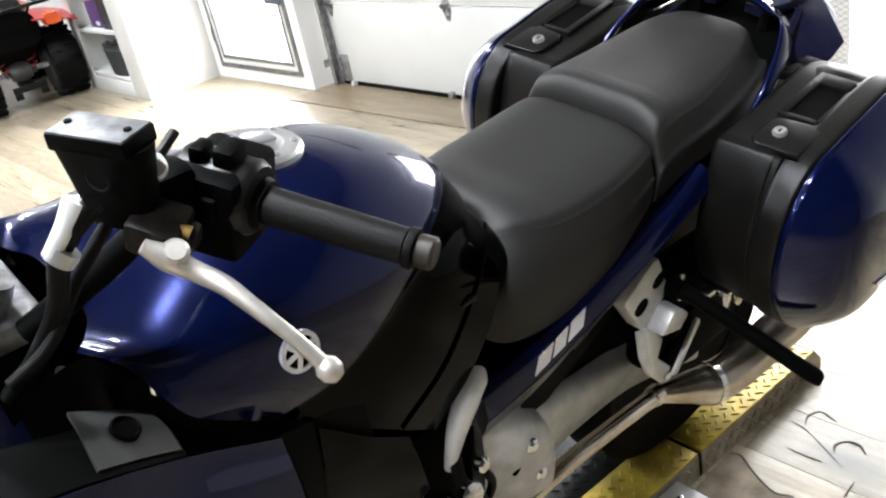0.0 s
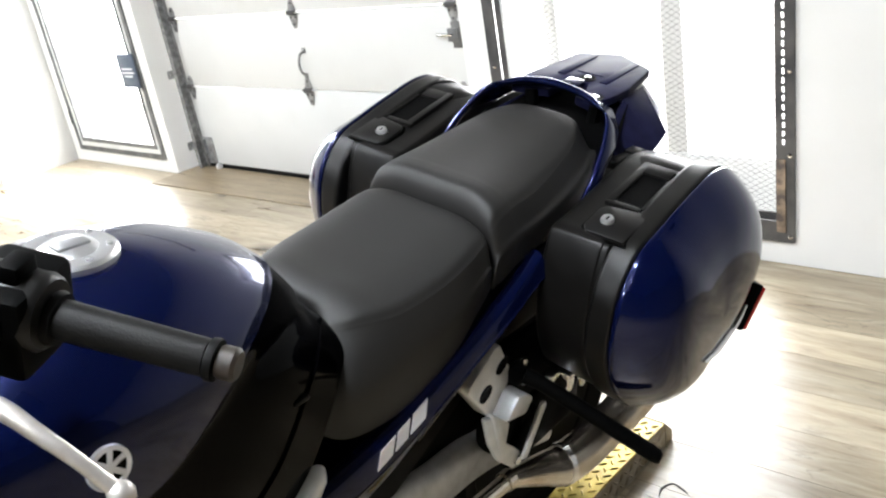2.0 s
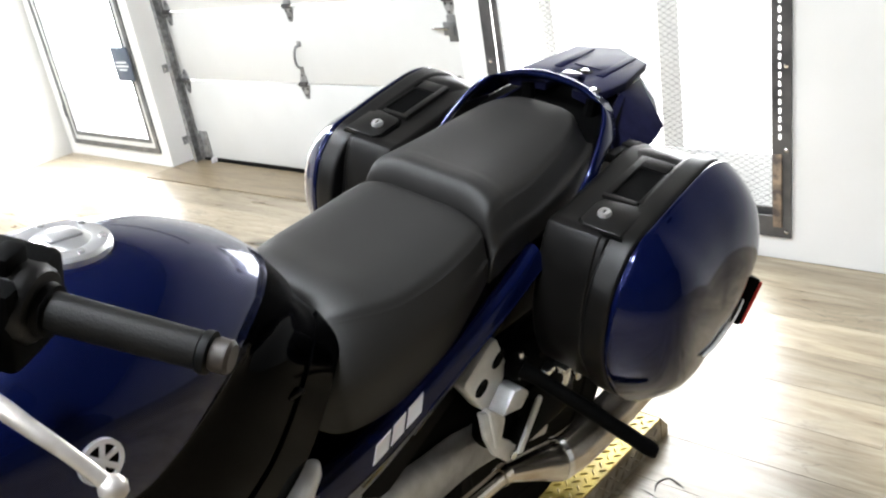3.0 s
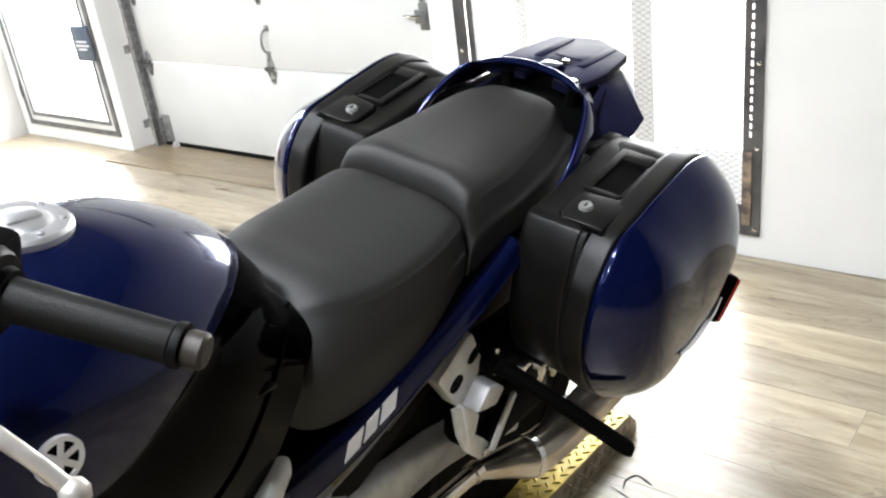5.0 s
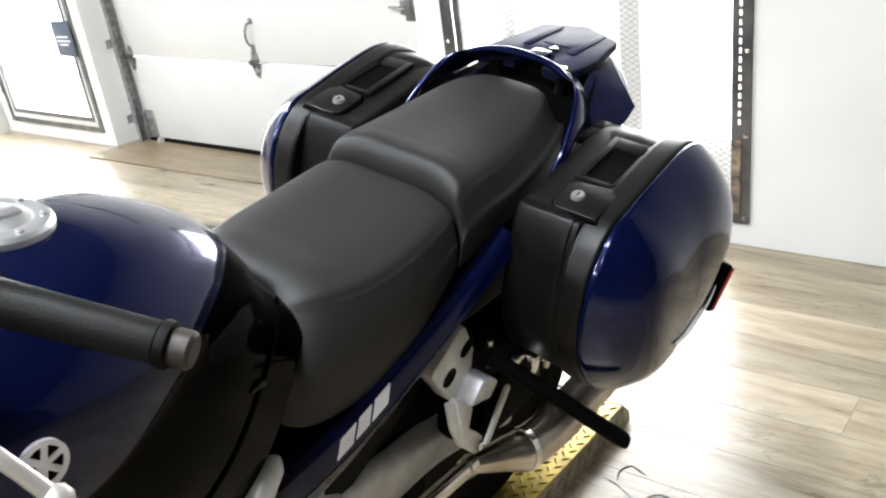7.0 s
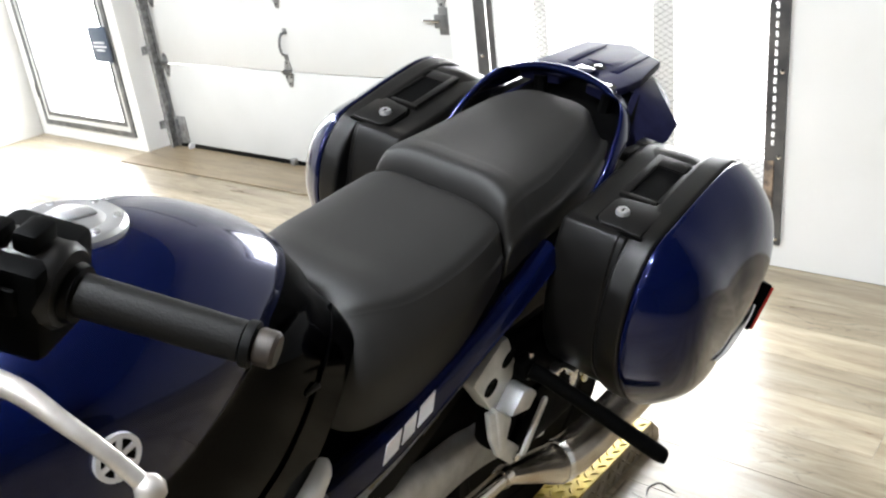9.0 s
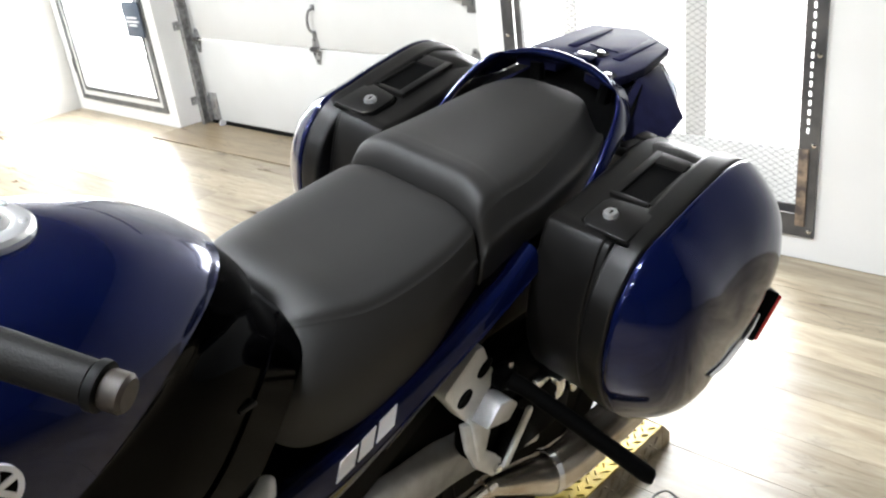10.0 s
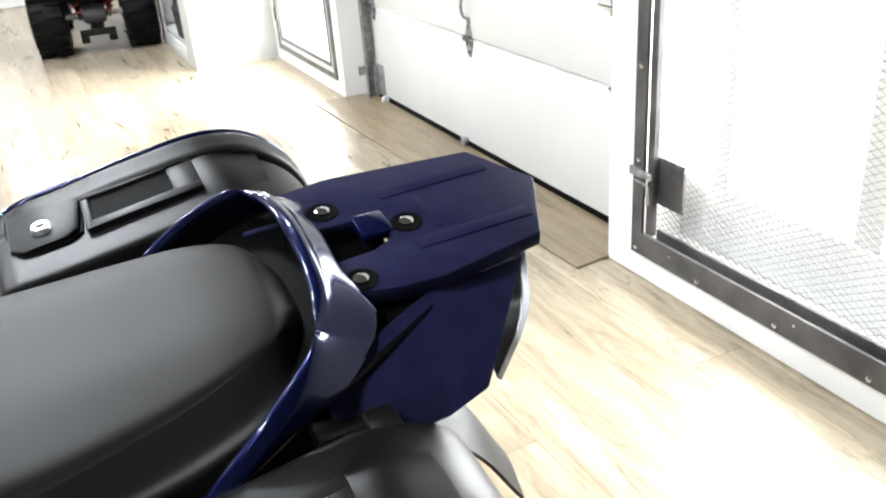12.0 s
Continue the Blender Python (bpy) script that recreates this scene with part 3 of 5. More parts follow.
def bike_seat():
    rider = [
        seat_row(-0.482, 0.878, 0.080, 0.030, 0.118, 0.775, 0.070),
        seat_row(-0.474, 0.902, 0.095, 0.026, 0.136, 0.755, 0.080),
        seat_row(-0.440, 0.911, 0.122, 0.030, 0.158, 0.738, 0.075),
        seat_row(-0.385, 0.908, 0.145, 0.030, 0.168, 0.735, 0.040),
        seat_row(-0.31, 0.912, 0.150, 0.030, 0.167, 0.765),
        seat_row(-0.24, 0.922, 0.146, 0.030, 0.158, 0.80),
        seat_row(-0.190, 0.930, 0.138, 0.030, 0.152, 0.82, 0.012),
        seat_row(-0.180, 0.922, 0.134, 0.034, 0.148, 0.82, 0.014),
        seat_row(-0.175, 0.900, 0.130, 0.034, 0.144, 0.82, 0.014),
    ]
    pillion = [
        seat_row(-0.174, 0.900, 0.130, 0.034, 0.144, 0.82, 0.016),
        seat_row(-0.171, 0.938, 0.136, 0.040, 0.152, 0.82, 0.018),
        seat_row(-0.163, 0.957, 0.137, 0.042, 0.153, 0.825, 0.017),
        seat_row(-0.150, 0.965, 0.137, 0.041, 0.153, 0.825, 0.016),
        seat_row(-0.128, 0.9665, 0.136, 0.036, 0.153, 0.835, 0.01),
        seat_row(-0.112, 0.9665, 0.135, 0.034, 0.152, 0.838, 0.006),
        seat_row(-0.05, 0.969, 0.133, 0.034, 0.152, 0.85),
        seat_row(0.05, 0.978, 0.119, 0.026, 0.148, 0.87),
        seat_row(0.11, 0.985, 0.104, 0.020, 0.138, 0.885),
        seat_row(0.150, 0.987, 0.086, 0.018, 0.124, 0.895),
        seat_row(0.168, 0.984, 0.070, 0.018, 0.108, 0.90),
        seat_row(0.184, 0.970, 0.056, 0.018, 0.092, 0.905),
        seat_row(0.204, 0.938, 0.046, 0.018, 0.078, 0.905),
    ]
    part("rider_seat", skin(rider, 56, 72), VINYL, bike, "matt black vinyl rider seat with bolster")
    part("pillion_seat", skin(pillion, 72, 72), VINYL, bike, "matt black vinyl pillion seat, stepped up")
    part("seat_base", boxes(((-0.46, -0.12, 0.74), (-0.20, 0.12, 0.86)), ((-0.20, -0.12, 0.80), (0.13, 0.12, 0.91)), bevel=0.02), PLASTIC_DARK, bike)
    left_right(lambda s: part("seat_catch", flip(turned([(0, 0), (0.012, 0), (0.012, 0.02), (0, 0.02)], toward((-0.49, -0.135, 0.905), (0, -1, 0.3)), 12), s), ALLOY, bike) if s > 0 else None)


bike_seat()


TANK = [
    [(-0.538, 0, 1.000), (-0.580, -0.097, 1.006), (-0.690, -0.172, 0.984), (-0.815, -0.198, 0.922), (-0.92, -0.202, 0.915)],
    [(-0.575, 0, 1.034), (-0.605, -0.100, 1.026), (-0.72, -0.178, 1.002), (-0.85, -0.203, 0.942), (-0.95, -0.204, 0.938)],
    [(-0.65, 0, 1.075), (-0.675, -0.104, 1.061), (-0.78, -0.183, 1.017), (-0.90, -0.206, 0.968), (-1.0, -0.206, 0.982)],
    [(-0.75, 0, 1.101), (-0.77, -0.106, 1.085), (-0.86, -0.185, 1.032), (-0.97, -0.202, 1.000), (-1.022, -0.197, 1.020)],
    [(-0.86, 0, 1.107), (-0.88, -0.104, 1.09), (-0.94, -0.176, 1.049), (-1.005, -0.190, 1.036), (-1.032, -0.182, 1.046)],
    [(-0.96, 0, 1.095), (-0.97, -0.092, 1.078), (-1.01, -0.15, 1.058), (-1.035, -0.165, 1.060), (-1.048, -0.162, 1.060)],
    [(-1.03, 0, 1.062), (-1.03, -0.07, 1.053), (-1.045, -0.105, 1.053), (-1.055, -0.125, 1.060), (-1.062, -0.130, 1.058)],
]
KNEE = [
    TANK[0],
    [(-0.505, 0, 0.950), (-0.540, -0.088, 0.955), (-0.665, -0.162, 0.960), (-0.795, -0.190, 0.912), (-0.90, -0.198, 0.900)],
    [(-0.500, 0, 0.925), (-0.528, -0.090, 0.935), (-0.61, -0.160, 0.925), (-0.70, -0.180, 0.84), (-0.79, -0.185, 0.79)],
    [(-0.455, 0, 0.86), (-0.468, -0.092, 0.87), (-0.515, -0.140, 0.85), (-0.595, -0.160, 0.755), (-0.68, -0.165, 0.69)],
]


def bike_tank():
    bm = skin([mirrored(s) for s in TANK], 48, 56)
    bmesh.ops.recalc_face_normals(bm, faces=bm.faces[:])
    spot, normal, _, _ = BVHTree.FromBMesh(bm).find_nearest(Vector((-0.879, -0.186, 0.983)))
    if normal.y > 0:
        normal = -normal
    tank = part("fuel_tank", bm, BLUE, bike, "glossy dark blue fuel tank")
    part("knee_panel", skin([mirrored([(x, y * 0.985, z - 0.003) for x, y, z in s]) for s in KNEE], 24, 56), GLOSS_BLACK, bike, "gloss black panel behind the tank")
    for s in (-1, 1):
        ridge = [Vector(a) * 0.58 + Vector(b) * 0.42 for a, b in zip(KNEE[2][1:], KNEE[3][1:])]
        part("panel_ridge", flip(bar(ridge, 0.0022, 40, 8), s), GLOSS_BLACK, bike)
        part("panel_clip", flip(boxes(((-0.620, -0.168, 0.868), (-0.596, -0.158, 0.874)), bevel=0.002), s), PLASTIC, bike)
    for s in (-1, 1):
        top = [(-0.80, -0.180, 0.905), (-0.90, -0.190, 0.905), (-0.95, -0.194, 0.942), (-1.0, -0.196, 0.984), (-1.028, -0.188, 1.022), (-1.048, -0.160, 1.052), (-1.066, -0.130, 1.050), (-1.125, -0.120, 1.030)]
        skirt = [[(x, y, z), (x, y - 0.006, z - 0.05), (x + 0.01, y - 0.004, z - 0.22)] for x, y, z in top]
        part("tank_skirt", flip(skin(skirt, 24, 8), s), PLASTIC_DARK, tank, "matt black skirt under the tank")
    # polished filler cap
    m = toward((-0.775, 0, 1.104), (0.1, 0, 1))
    cap = part("filler_cap", turned([(0.0, 0.010), (0.028, 0.010), (0.032, 0.007), (0.036, 0.008), (0.050, 0.007), (0.054, 0.003), (0.054, -0.01)], m, 40), POLISHED, tank, "polished filler cap")
    for k in range(6):
        a = 2 * math.pi * k / 6
        part("screw", turned([(0, 0.006), (0.004, 0.006), (0.004, 0.010), (0, 0.011)], m @ pose(0.043 * math.cos(a), 0.043 * math.sin(a), 0.000), 10), ALLOY, cap)
    part("lock_cover", boxes(((-0.012, -0.022, 0.009), (0.012, 0.018, 0.014)), bevel=0.003), ALLOY, cap).matrix_basis = m
    for s in (-1, 1):
        emblem(tank, s, spot, normal)


def emblem(tank, s, spot, n):
    """A ring with three crossed bars on the tank's flank."""
    m = toward(spot + n * 0.0016, n)
    ring = turned([(0.0185, -0.002), (0.0185, 0.0035), (0.0235, 0.0035), (0.0235, -0.002)], m, 40)
    part("emblem_ground", flip(turned([(0.0, 0.0016), (0.0188, 0.0016), (0.0188, -0.002)], m, 32), s), GLOSS_BLACK, tank, "black ground of the round emblem")
    part("emblem_ring", flip(ring, s), WHITE_DECAL, tank, "silver-white emblem ring")
    for a in (0, 60, 120):
        bm = bmesh.new()
        box(bm, (-0.0195, -0.003, 0.0005), (0.0195, 0.003, 0.0032 + a * 0.000004), 0.0006, m @ pose(0, 0, 0, 0, 0, a + 12))
        part("emblem_bar", flip(bm, s), WHITE_DECAL, tank)


bike_tank()


def side_panels(s):
    top = [(-0.60, -0.172, 0.698), (-0.48, -0.176, 0.717), (-0.374, -0.176, 0.742), (-0.26, -0.174, 0.772), (-0.157, -0.172, 0.808), (-0.085, -0.172, 0.845)]
    low = [(-0.60, -0.182, 0.60), (-0.48, -0.186, 0.625), (-0.374, -0.186, 0.665), (-0.26, -0.183, 0.71), (-0.157, -0.180, 0.748), (-0.095, -0.178, 0.775)]
    low = [(x, y + 0.020, z) for x, y, z in low]
    crest = [(a[0], a[1] - 0.011, a[2] + (b[2] - a[2]) * 0.42) for a, b in zip(top, low)]
    edge = [(x, y + 0.001, z - 0.003) for x, y, z in crest]
    rows = [[(x, y + 0.02, z + 0.006) for x, y, z in top], top, crest, edge, low, [(x, y + 0.02, z - 0.004) for x, y, z in low]]
    bm = skin([[r[i] for r in rows] for i in range(6)], 36, 18)
    tree = BVHTree.FromBMesh(bm)
    p = part("side_panel", flip(bm, s), BLUE, bike, "glossy blue side panel")
    # unreadable model marking: slanted plain bars
    bm = bmesh.new()
    o, d = Vector((-0.505, -0.3, 0.682)), Vector((0.112, 0.0, 0.032))
    u = Vector((0.014, 0.0, 0.025))
    for a, b, lo, hi in ((0.00, 0.28, 0.0, 1.0), (0.34, 0.58, 0.0, 1.0), (0.64, 0.94, 0.0, 1.0)):
        q = [o + d * a + u * lo, o + d * b + u * lo, o + d * b + u * hi, o + d * a + u * hi]
        q = [tree.ray_cast(v, Vector((0, 1, 0)))[0] or v + Vector((0, 0.118, 0)) for v in q]
        vs = [bm.verts.new(v + Vector((0, 0.002, 0))) for v in q] + [bm.verts.new(v + Vector((0, -0.0015, 0))) for v in q]
        for f in ((0, 1, 2, 3), (4, 5, 6, 7), (0, 1, 5, 4), (1, 2, 6, 5), (2, 3, 7, 6), (3, 0, 4, 7)):
            bm.faces.new([vs[i] for i in f])
    part("marking", flip(bm, s), WHITE_DECAL, p, "silver-white slanted bars", False)
    part("trim_line", flip(bar([(-0.40, -0.167, 0.655), (-0.28, -0.165, 0.700), (-0.16, -0.161, 0.742), (-0.10, -0.159, 0.768)], 0.003, 20, 6), s), CHROME, p, "thin bright trim line")
    part("under_panel", flip(skin([[(-0.5, -0.155, 0.62), (-0.5, -0.135, 0.50)], [(-0.3, -0.150, 0.70), (-0.3, -0.125, 0.58)], [(-0.1, -0.148, 0.77), (-0.1, -0.11, 0.66)]], 12, 4), s), PLASTIC_DARK, bike)


left_right(side_panels)


# ---- panniers ----
OUTLINE = [(-0.055, 0.892), (0.02, 0.914), (0.10, 0.932), (0.19, 0.945), (0.255, 0.928), (0.305, 0.875), (0.322, 0.79), (0.298, 0.70), (0.248, 0.612), (0.18, 0.552),
           (0.095, 0.53), (0.01, 0.545), (-0.06, 0.60), (-0.105, 0.67), (-0.122, 0.75), (-0.105, 0.835)]
CASE = [(-0.058, 0.899), (-0.03, 0.902), (0.02, 0.910), (0.10, 0.925), (0.19, 0.938), (0.262, 0.922), (0.305, 0.87), (0.32, 0.79), (0.296, 0.70), (0.246, 0.614), (0.18, 0.555),
        (0.095, 0.532), (0.01, 0.547), (-0.055, 0.60), (-0.092, 0.67), (-0.102, 0.75), (-0.092, 0.83), (-0.074, 0.888)]


def shape(k, y, cx=0.09, cz=0.735, dx=0.0, dz=0.0, outline=OUTLINE):
    return [(cx + dx + (x - cx) * k, y, cz + dz + (z - cz) * k) for x, z in outline]


def domed(k, lift=0.0):
    """A ring of the lid, k from its edge (1) to its middle (0): full towards the top, drawn in towards the underside and tail."""
    ring = []
    for x, z in OUTLINE:
        a = math.atan2(z - 0.735, x - 0.09)
        low = max(0.0, math.cos(a + 1.2)) ** 1.3
        up = max(0.0, math.sin(a)) ** 2
        p = 6.5 - 4.0 * low
        rise = 0.008 + 0.092 * (1 - k ** p)
        ring.append((0.09 + (x - 0.09) * k * 0.995, -0.331 - lift - rise * (1 - 0.40 * up * k ** 1.5), 0.735 + (z - 0.735) * k * 0.995))
    return ring


def pannier(s):
    def seated(bm, side):
        flip(bm, side)
        if side > 0:
            bmesh.ops.translate(bm, verts=bm.verts[:], vec=(0.0, 0.009, 0.024))
        return bm
    ring = [(0.90, -0.168), (0.955, -0.172), (0.972, -0.184), (0.975, -0.24), (0.973, -0.268), (0.958, -0.272), (0.955, -0.281), (0.93, -0.284)]
    case = part("pannier", seated(skin([shape(k, y, outline=CASE) for k, y in ring], 44, 108, True, True), s), PLASTIC, bike, "black moulded touring pannier with blue lid")
    part("rim", seated(skin([shape(0.93, -0.2825), shape(0.978, -0.2835), shape(0.996, -0.289), shape(0.998, -0.297), shape(0.998, -0.322), shape(0.985, -0.327)], 20, 96, True, True), s), PLASTIC, case, "black rim of the lid")
    part("seam", seated(skin([shape(0.955, -0.326), shape(0.985, -0.3262), shape(0.985, -0.3295), shape(0.95, -0.330)], 5, 96, True), s), PLASTIC_DARK, case)
    bm = skin([shape(0.97, -0.329), shape(0.992, -0.3305)] + [domed(k) for k in (1.0, 0.985, 0.96, 0.92, 0.86, 0.78, 0.66, 0.50, 0.32, 0.15, 0.01)], 72, 112, True, True)
    tree = BVHTree.FromBMesh(bm)

    def on_lid(x, z):
        """The lid's outer surface at x, z."""
        return tree.ray_cast(Vector((x, -0.6, z)), Vector((0, 1, 0)))[0] or Vector((x, -0.40, z))
    part("lid", seated(bm, s), BLUE, case, "glossy dark blue pannier lid")
    # top deck: lock plate, lock, handle and its recess
    deck = Matrix.Translation((-0.002, -0.25, 0.902)) @ pose(0, 0, 0, 0, -10, 0)

    def on_deck(bm):
        bmesh.ops.transform(bm, matrix=deck, verts=bm.verts[:])
        return seated(bm, s)
    lp = part("lock_plate", on_deck(plate([(-0.050, -0.052), (0.036, -0.052), (0.026, 0.022), (0.012, 0.030), (-0.036, 0.030), (-0.050, 0.018)], 0.0075, None, 0.0025, 2)), PLASTIC, case)
    part("plate_gap", on_deck(plate([(-0.053, -0.055), (0.039, -0.055), (0.029, 0.025), (0.014, 0.034), (-0.038, 0.034), (-0.054, 0.021)], 0.003, Matrix.Translation((0, 0, -0.001)))), PLASTIC_DARK, lp)
    part("lock", seated(turned([(0, 0.013), (0.005, 0.013), (0.0055, 0.0145), (0.0095, 0.0145), (0.0115, 0.011), (0.0115, 0.003)], deck @ pose(-0.012, 0.0, 0), 24), s), POLISHED, lp, "bright key lock")
    part("keyhole", on_deck(boxes(((-0.0168, -0.0014, 0.0125), (-0.0072, 0.0014, 0.0138)))), PLASTIC_DARK, lp)
    fr = part("handle_frame", on_deck(boxes(((0.040, -0.052, -0.006), (0.170, -0.030, 0.0085)), ((0.040, 0.019, -0.008), (0.170, 0.034, 0.0085)), ((0.034, -0.030, -0.006), (0.044, 0.034, 0.0080)), ((0.138, -0.030, -0.006), (0.170, 0.034, 0.0083)), bevel=0.002)), PLASTIC, case)
    part("recess", on_deck(boxes(((0.042, -0.032, -0.010), (0.140, 0.021, 0.0045)))), PLASTIC_DARK, fr)
    part("notch", on_deck(plate([(0.138, -0.052), (0.158, -0.052), (0.158, -0.030), (0.138, -0.030)], 0.0015, Matrix.Translation((0, 0, 0.0080)))), PLASTIC_DARK, fr)
    bm = skin([[(0.160, -0.03, 0.004), (0.162, 0.02, 0.004), (0.160, 0.08, -0.01)], [(0.19, -0.045, 0.004), (0.20, 0.02, 0.004), (0.20, 0.085, -0.012)], [(0.245, -0.04, -0.018), (0.245, 0.02, -0.018), (0.235, 0.085, -0.028)]], 10, 10)
    part("rear_shoulder", on_deck(thick(bm, 0.008)), PLASTIC, case)
    # bright strip low on the lid
    strip = [on_lid(x, z) + Vector((0, -0.003, -0.003)) for x, z in ((0.030, 0.682), (0.080, 0.676), (0.13, 0.678), (0.175, 0.688), (0.205, 0.702))]
    part("trim_strip", seated(bar(strip, [0.003, 0.0055, 0.0055, 0.003], 24, 8), s), CHROME, case, "bright trim strip")
    # reflector block on the rear edge
    d = Vector((0.46, -0.10, 0.88)).normalized()
    n = Vector((0.62, -0.72, -0.34))
    n = (n - d * n.dot(d)).normalized()
    w = d.cross(n)
    rm = Matrix((w, d, n)).transposed().to_4x4()
    rm.translation = Vector((0.222, -0.405, 0.690))
    ref = part("reflector_base", seated(plate([(-0.020, -0.046), (0.020, -0.046), (0.020, 0.046), (-0.020, 0.046)], 0.034, rm @ pose(0, 0, -0.012), 0.003, 2), s), PLASTIC_DARK, case)
    part("reflector", seated(plate([(-0.017, -0.043), (0.017, -0.043), (0.017, 0.043), (-0.017, 0.043)], 0.008, rm @ pose(0, 0, 0.0215), 0.002, 1), s), RED_LENS, ref, "red reflector")
    # mounting hardware underneath
    part("mount_bracket", seated(boxes(((-0.06, -0.20, 0.60), (-0.02, -0.155, 0.70)), ((0.0, -0.165, 0.62), (0.20, -0.14, 0.66)), bevel=0.006), s), PLASTIC_DARK, bike)


left_right(pannier)


# ---- tail: grab rail, rack, cowl, lamp ----
def tail():
    inner = [(0.204, 0.0, 1.026), (0.203, -0.05, 1.022), (0.197, -0.094, 1.012), (0.181, -0.130, 0.996), (0.140, -0.154, 0.965), (0.09, -0.166, 0.922), (0.055, -0.168, 0.885)]
    outer = [(0.232, 0.0, 1.008), (0.231, -0.05, 1.004), (0.243, -0.102, 0.985), (0.206, -0.139, 0.960), (0.155, -0.162, 0.948), (0.098, -0.172, 0.912), (0.059, -0.173, 0.880)]
    rows = []
    for a, b in zip(inner, outer):
        a, b = Vector(a), Vector(b)
        f = (b - a).normalized()
        u = Vector((0, -f.z, 0)) + Vector((0, 0, max(f.x, 0.3)))
        u = (u - f * u.dot(f)).normalized()
        rows.append([a - f * 0.007 - u * 0.004, a - f * 0.004 + u * 0.005, a + f * 0.003 + u * 0.0065, a + f * 0.012 + u * 0.0035, b + u * 0.002, b + f * 0.002 - u * 0.002, b - u * 0.007, a + f * 0.010 - u * 0.013, a - f * 0.003 - u * 0.011])
    rows = [[Vector((q.x, -q.y, q.z)) for q in r] for r in reversed(rows[1:])] + rows
    rows = [[q + Vector((0, 0.008, 0)) for q in r] for r in rows]
    rail = part("grab_rail", skin(rows, 84, 36, True, True), BLUE, bike, "glossy blue horseshoe grab rail with flattened rim")
    for s in (-1, 1):
        part("rail_foot", flip(bar([(0.225, -0.075, 0.992), (0.22, -0.07, 0.95), (0.20, -0.07, 0.90)], 0.014, 12, 8), s), PLASTIC_DARK, rail)
    o = 0.016
    rack = part("luggage_rack", plate([(0.215, -0.083 + o), (0.275, -0.100 + o), (0.320, -0.104 + o), (0.434, -0.086 + o), (0.480, 0.004 + o), (0.440, 0.088 + o), (0.325, 0.102 + o), (0.275, 0.108 + o), (0.215, 0.100 + o), (0.230, 0.022 + o), (0.275, 0.018 + o),
                                      (0.300, 0.016 + o), (0.300, -0.024 + o), (0.275, -0.036 + o), (0.230, -0.038 + o)], 0.017, Matrix.Translation((0, 0, 0.988)), 0.0025, 2), BLUE_SATIN, bike, "satin dark blue luggage rack plate")
    rack.matrix_basis = Matrix.Translation((0.45, 0, 1.0)) @ pose(0, 0, 0, 0, -2.2, 0) @ Matrix.Translation((-0.45, 0, -1.0))
    for y in (-0.048, 0.050):
        part("rib", boxes(((0.315, y + o - 0.009, 1.000), (0.462 - abs(y) * 0.4, y + o + 0.009, 1.0068)), bevel=0.0018), BLUE_SATIN, rack)
    part("rib", boxes(((0.345, -0.03 + o, 1.000), (0.352, 0.03 + o, 1.0062)), bevel=0.001), BLUE_SATIN, rack)
    part("tongue", boxes(((0.272, -0.016 + o, 0.996), (0.306, 0.022 + o, 1.009)), bevel=0.004), BLUE, rack)
    for x, y in ((0.252, 0.063), (0.322, 0.007), (0.246, -0.058)):
        cup = part("bolt_cup", turned([(0.0, 0.0004), (0.0125, 0.0004), (0.0145, 0.0012), (0.0165, 0.0010), (0.0165, 0)], Matrix.Translation((x, y, 1.005)), 20), PLASTIC_DARK, rack)
        part("bolt", turned([(0, 0.0005), (0.0075, 0.0005), (0.0075, 0.0028), (0.005, 0.004), (0, 0.004)], Matrix.Translation((x, y, 1.005)), 14), CHROME, cup)
    for s in (-1, 1):
        bm = bmesh.new()
        v = [bm.verts.new(q) for q in ((0.18, -0.125, 0.955), (0.30, -0.088, 0.986), (0.418, -0.066, 0.977), (0.18, -0.168, 0.895), (0.281, -0.178, 0.915), (0.320, -0.177, 0.934))]
        for f in ((0, 1, 4, 3), (1, 2, 5, 4)):
            bm.faces.new([v[i] for i in f])
        bm = thick(bm, 0.006)
        bmesh.ops.bevel(bm, geom=bm.edges[:], offset=0.0015, segments=2, profile=0.5, affect="EDGES")
        part("tail_cowl", flip(bm, s), BLUE_SATIN, bike, "dark blue tail cowl")
        part("tail_inner", flip(skin([[(0.06, -0.12, 0.90), (0.06, -0.12, 0.74)], [(0.2, -0.12, 0.95), (0.2, -0.11, 0.78)], [(0.33, -0.10, 0.97), (0.3, -0.10, 0.84)]], 8, 4), s), PLASTIC_DARK, bike)
        part("pannier_mount", flip(boxes(((0.16, -0.165, 0.905), (0.225, -0.13, 0.925)), ((0.205, -0.18, 0.90), (0.235, -0.15, 0.93)), bevel=0.004), s), PLASTIC, bike)
    lens = [[(0.420, -0.068, 0.976), (0.452, 0.0, 0.980), (0.420, 0.075, 0.976)], [(0.395, -0.118, 0.948), (0.440, 0.0, 0.940), (0.395, 0.124, 0.948)], [(0.350, -0.150, 0.905), (0.390, 0.0, 0.89), (0.350, 0.156, 0.905)]]
    part("tail_lamp", thick(skin(lens, 14, 16), 0.006), CLEAR_LENS, bike, "clear tail lamp lens")
    cover = [[(0.10, -0.135, 0.905), (0.10, -0.06, 0.925), (0.10, 0.06, 0.925), (0.10, 0.145, 0.915)], [(0.19, -0.140, 0.945), (0.20, -0.06, 0.958), (0.20, 0.07, 0.958), (0.19, 0.150, 0.950)], [(0.30, -0.100, 0.978), (0.30, -0.05, 0.980), (0.30, 0.07, 0.980), (0.30, 0.115, 0.978)]]
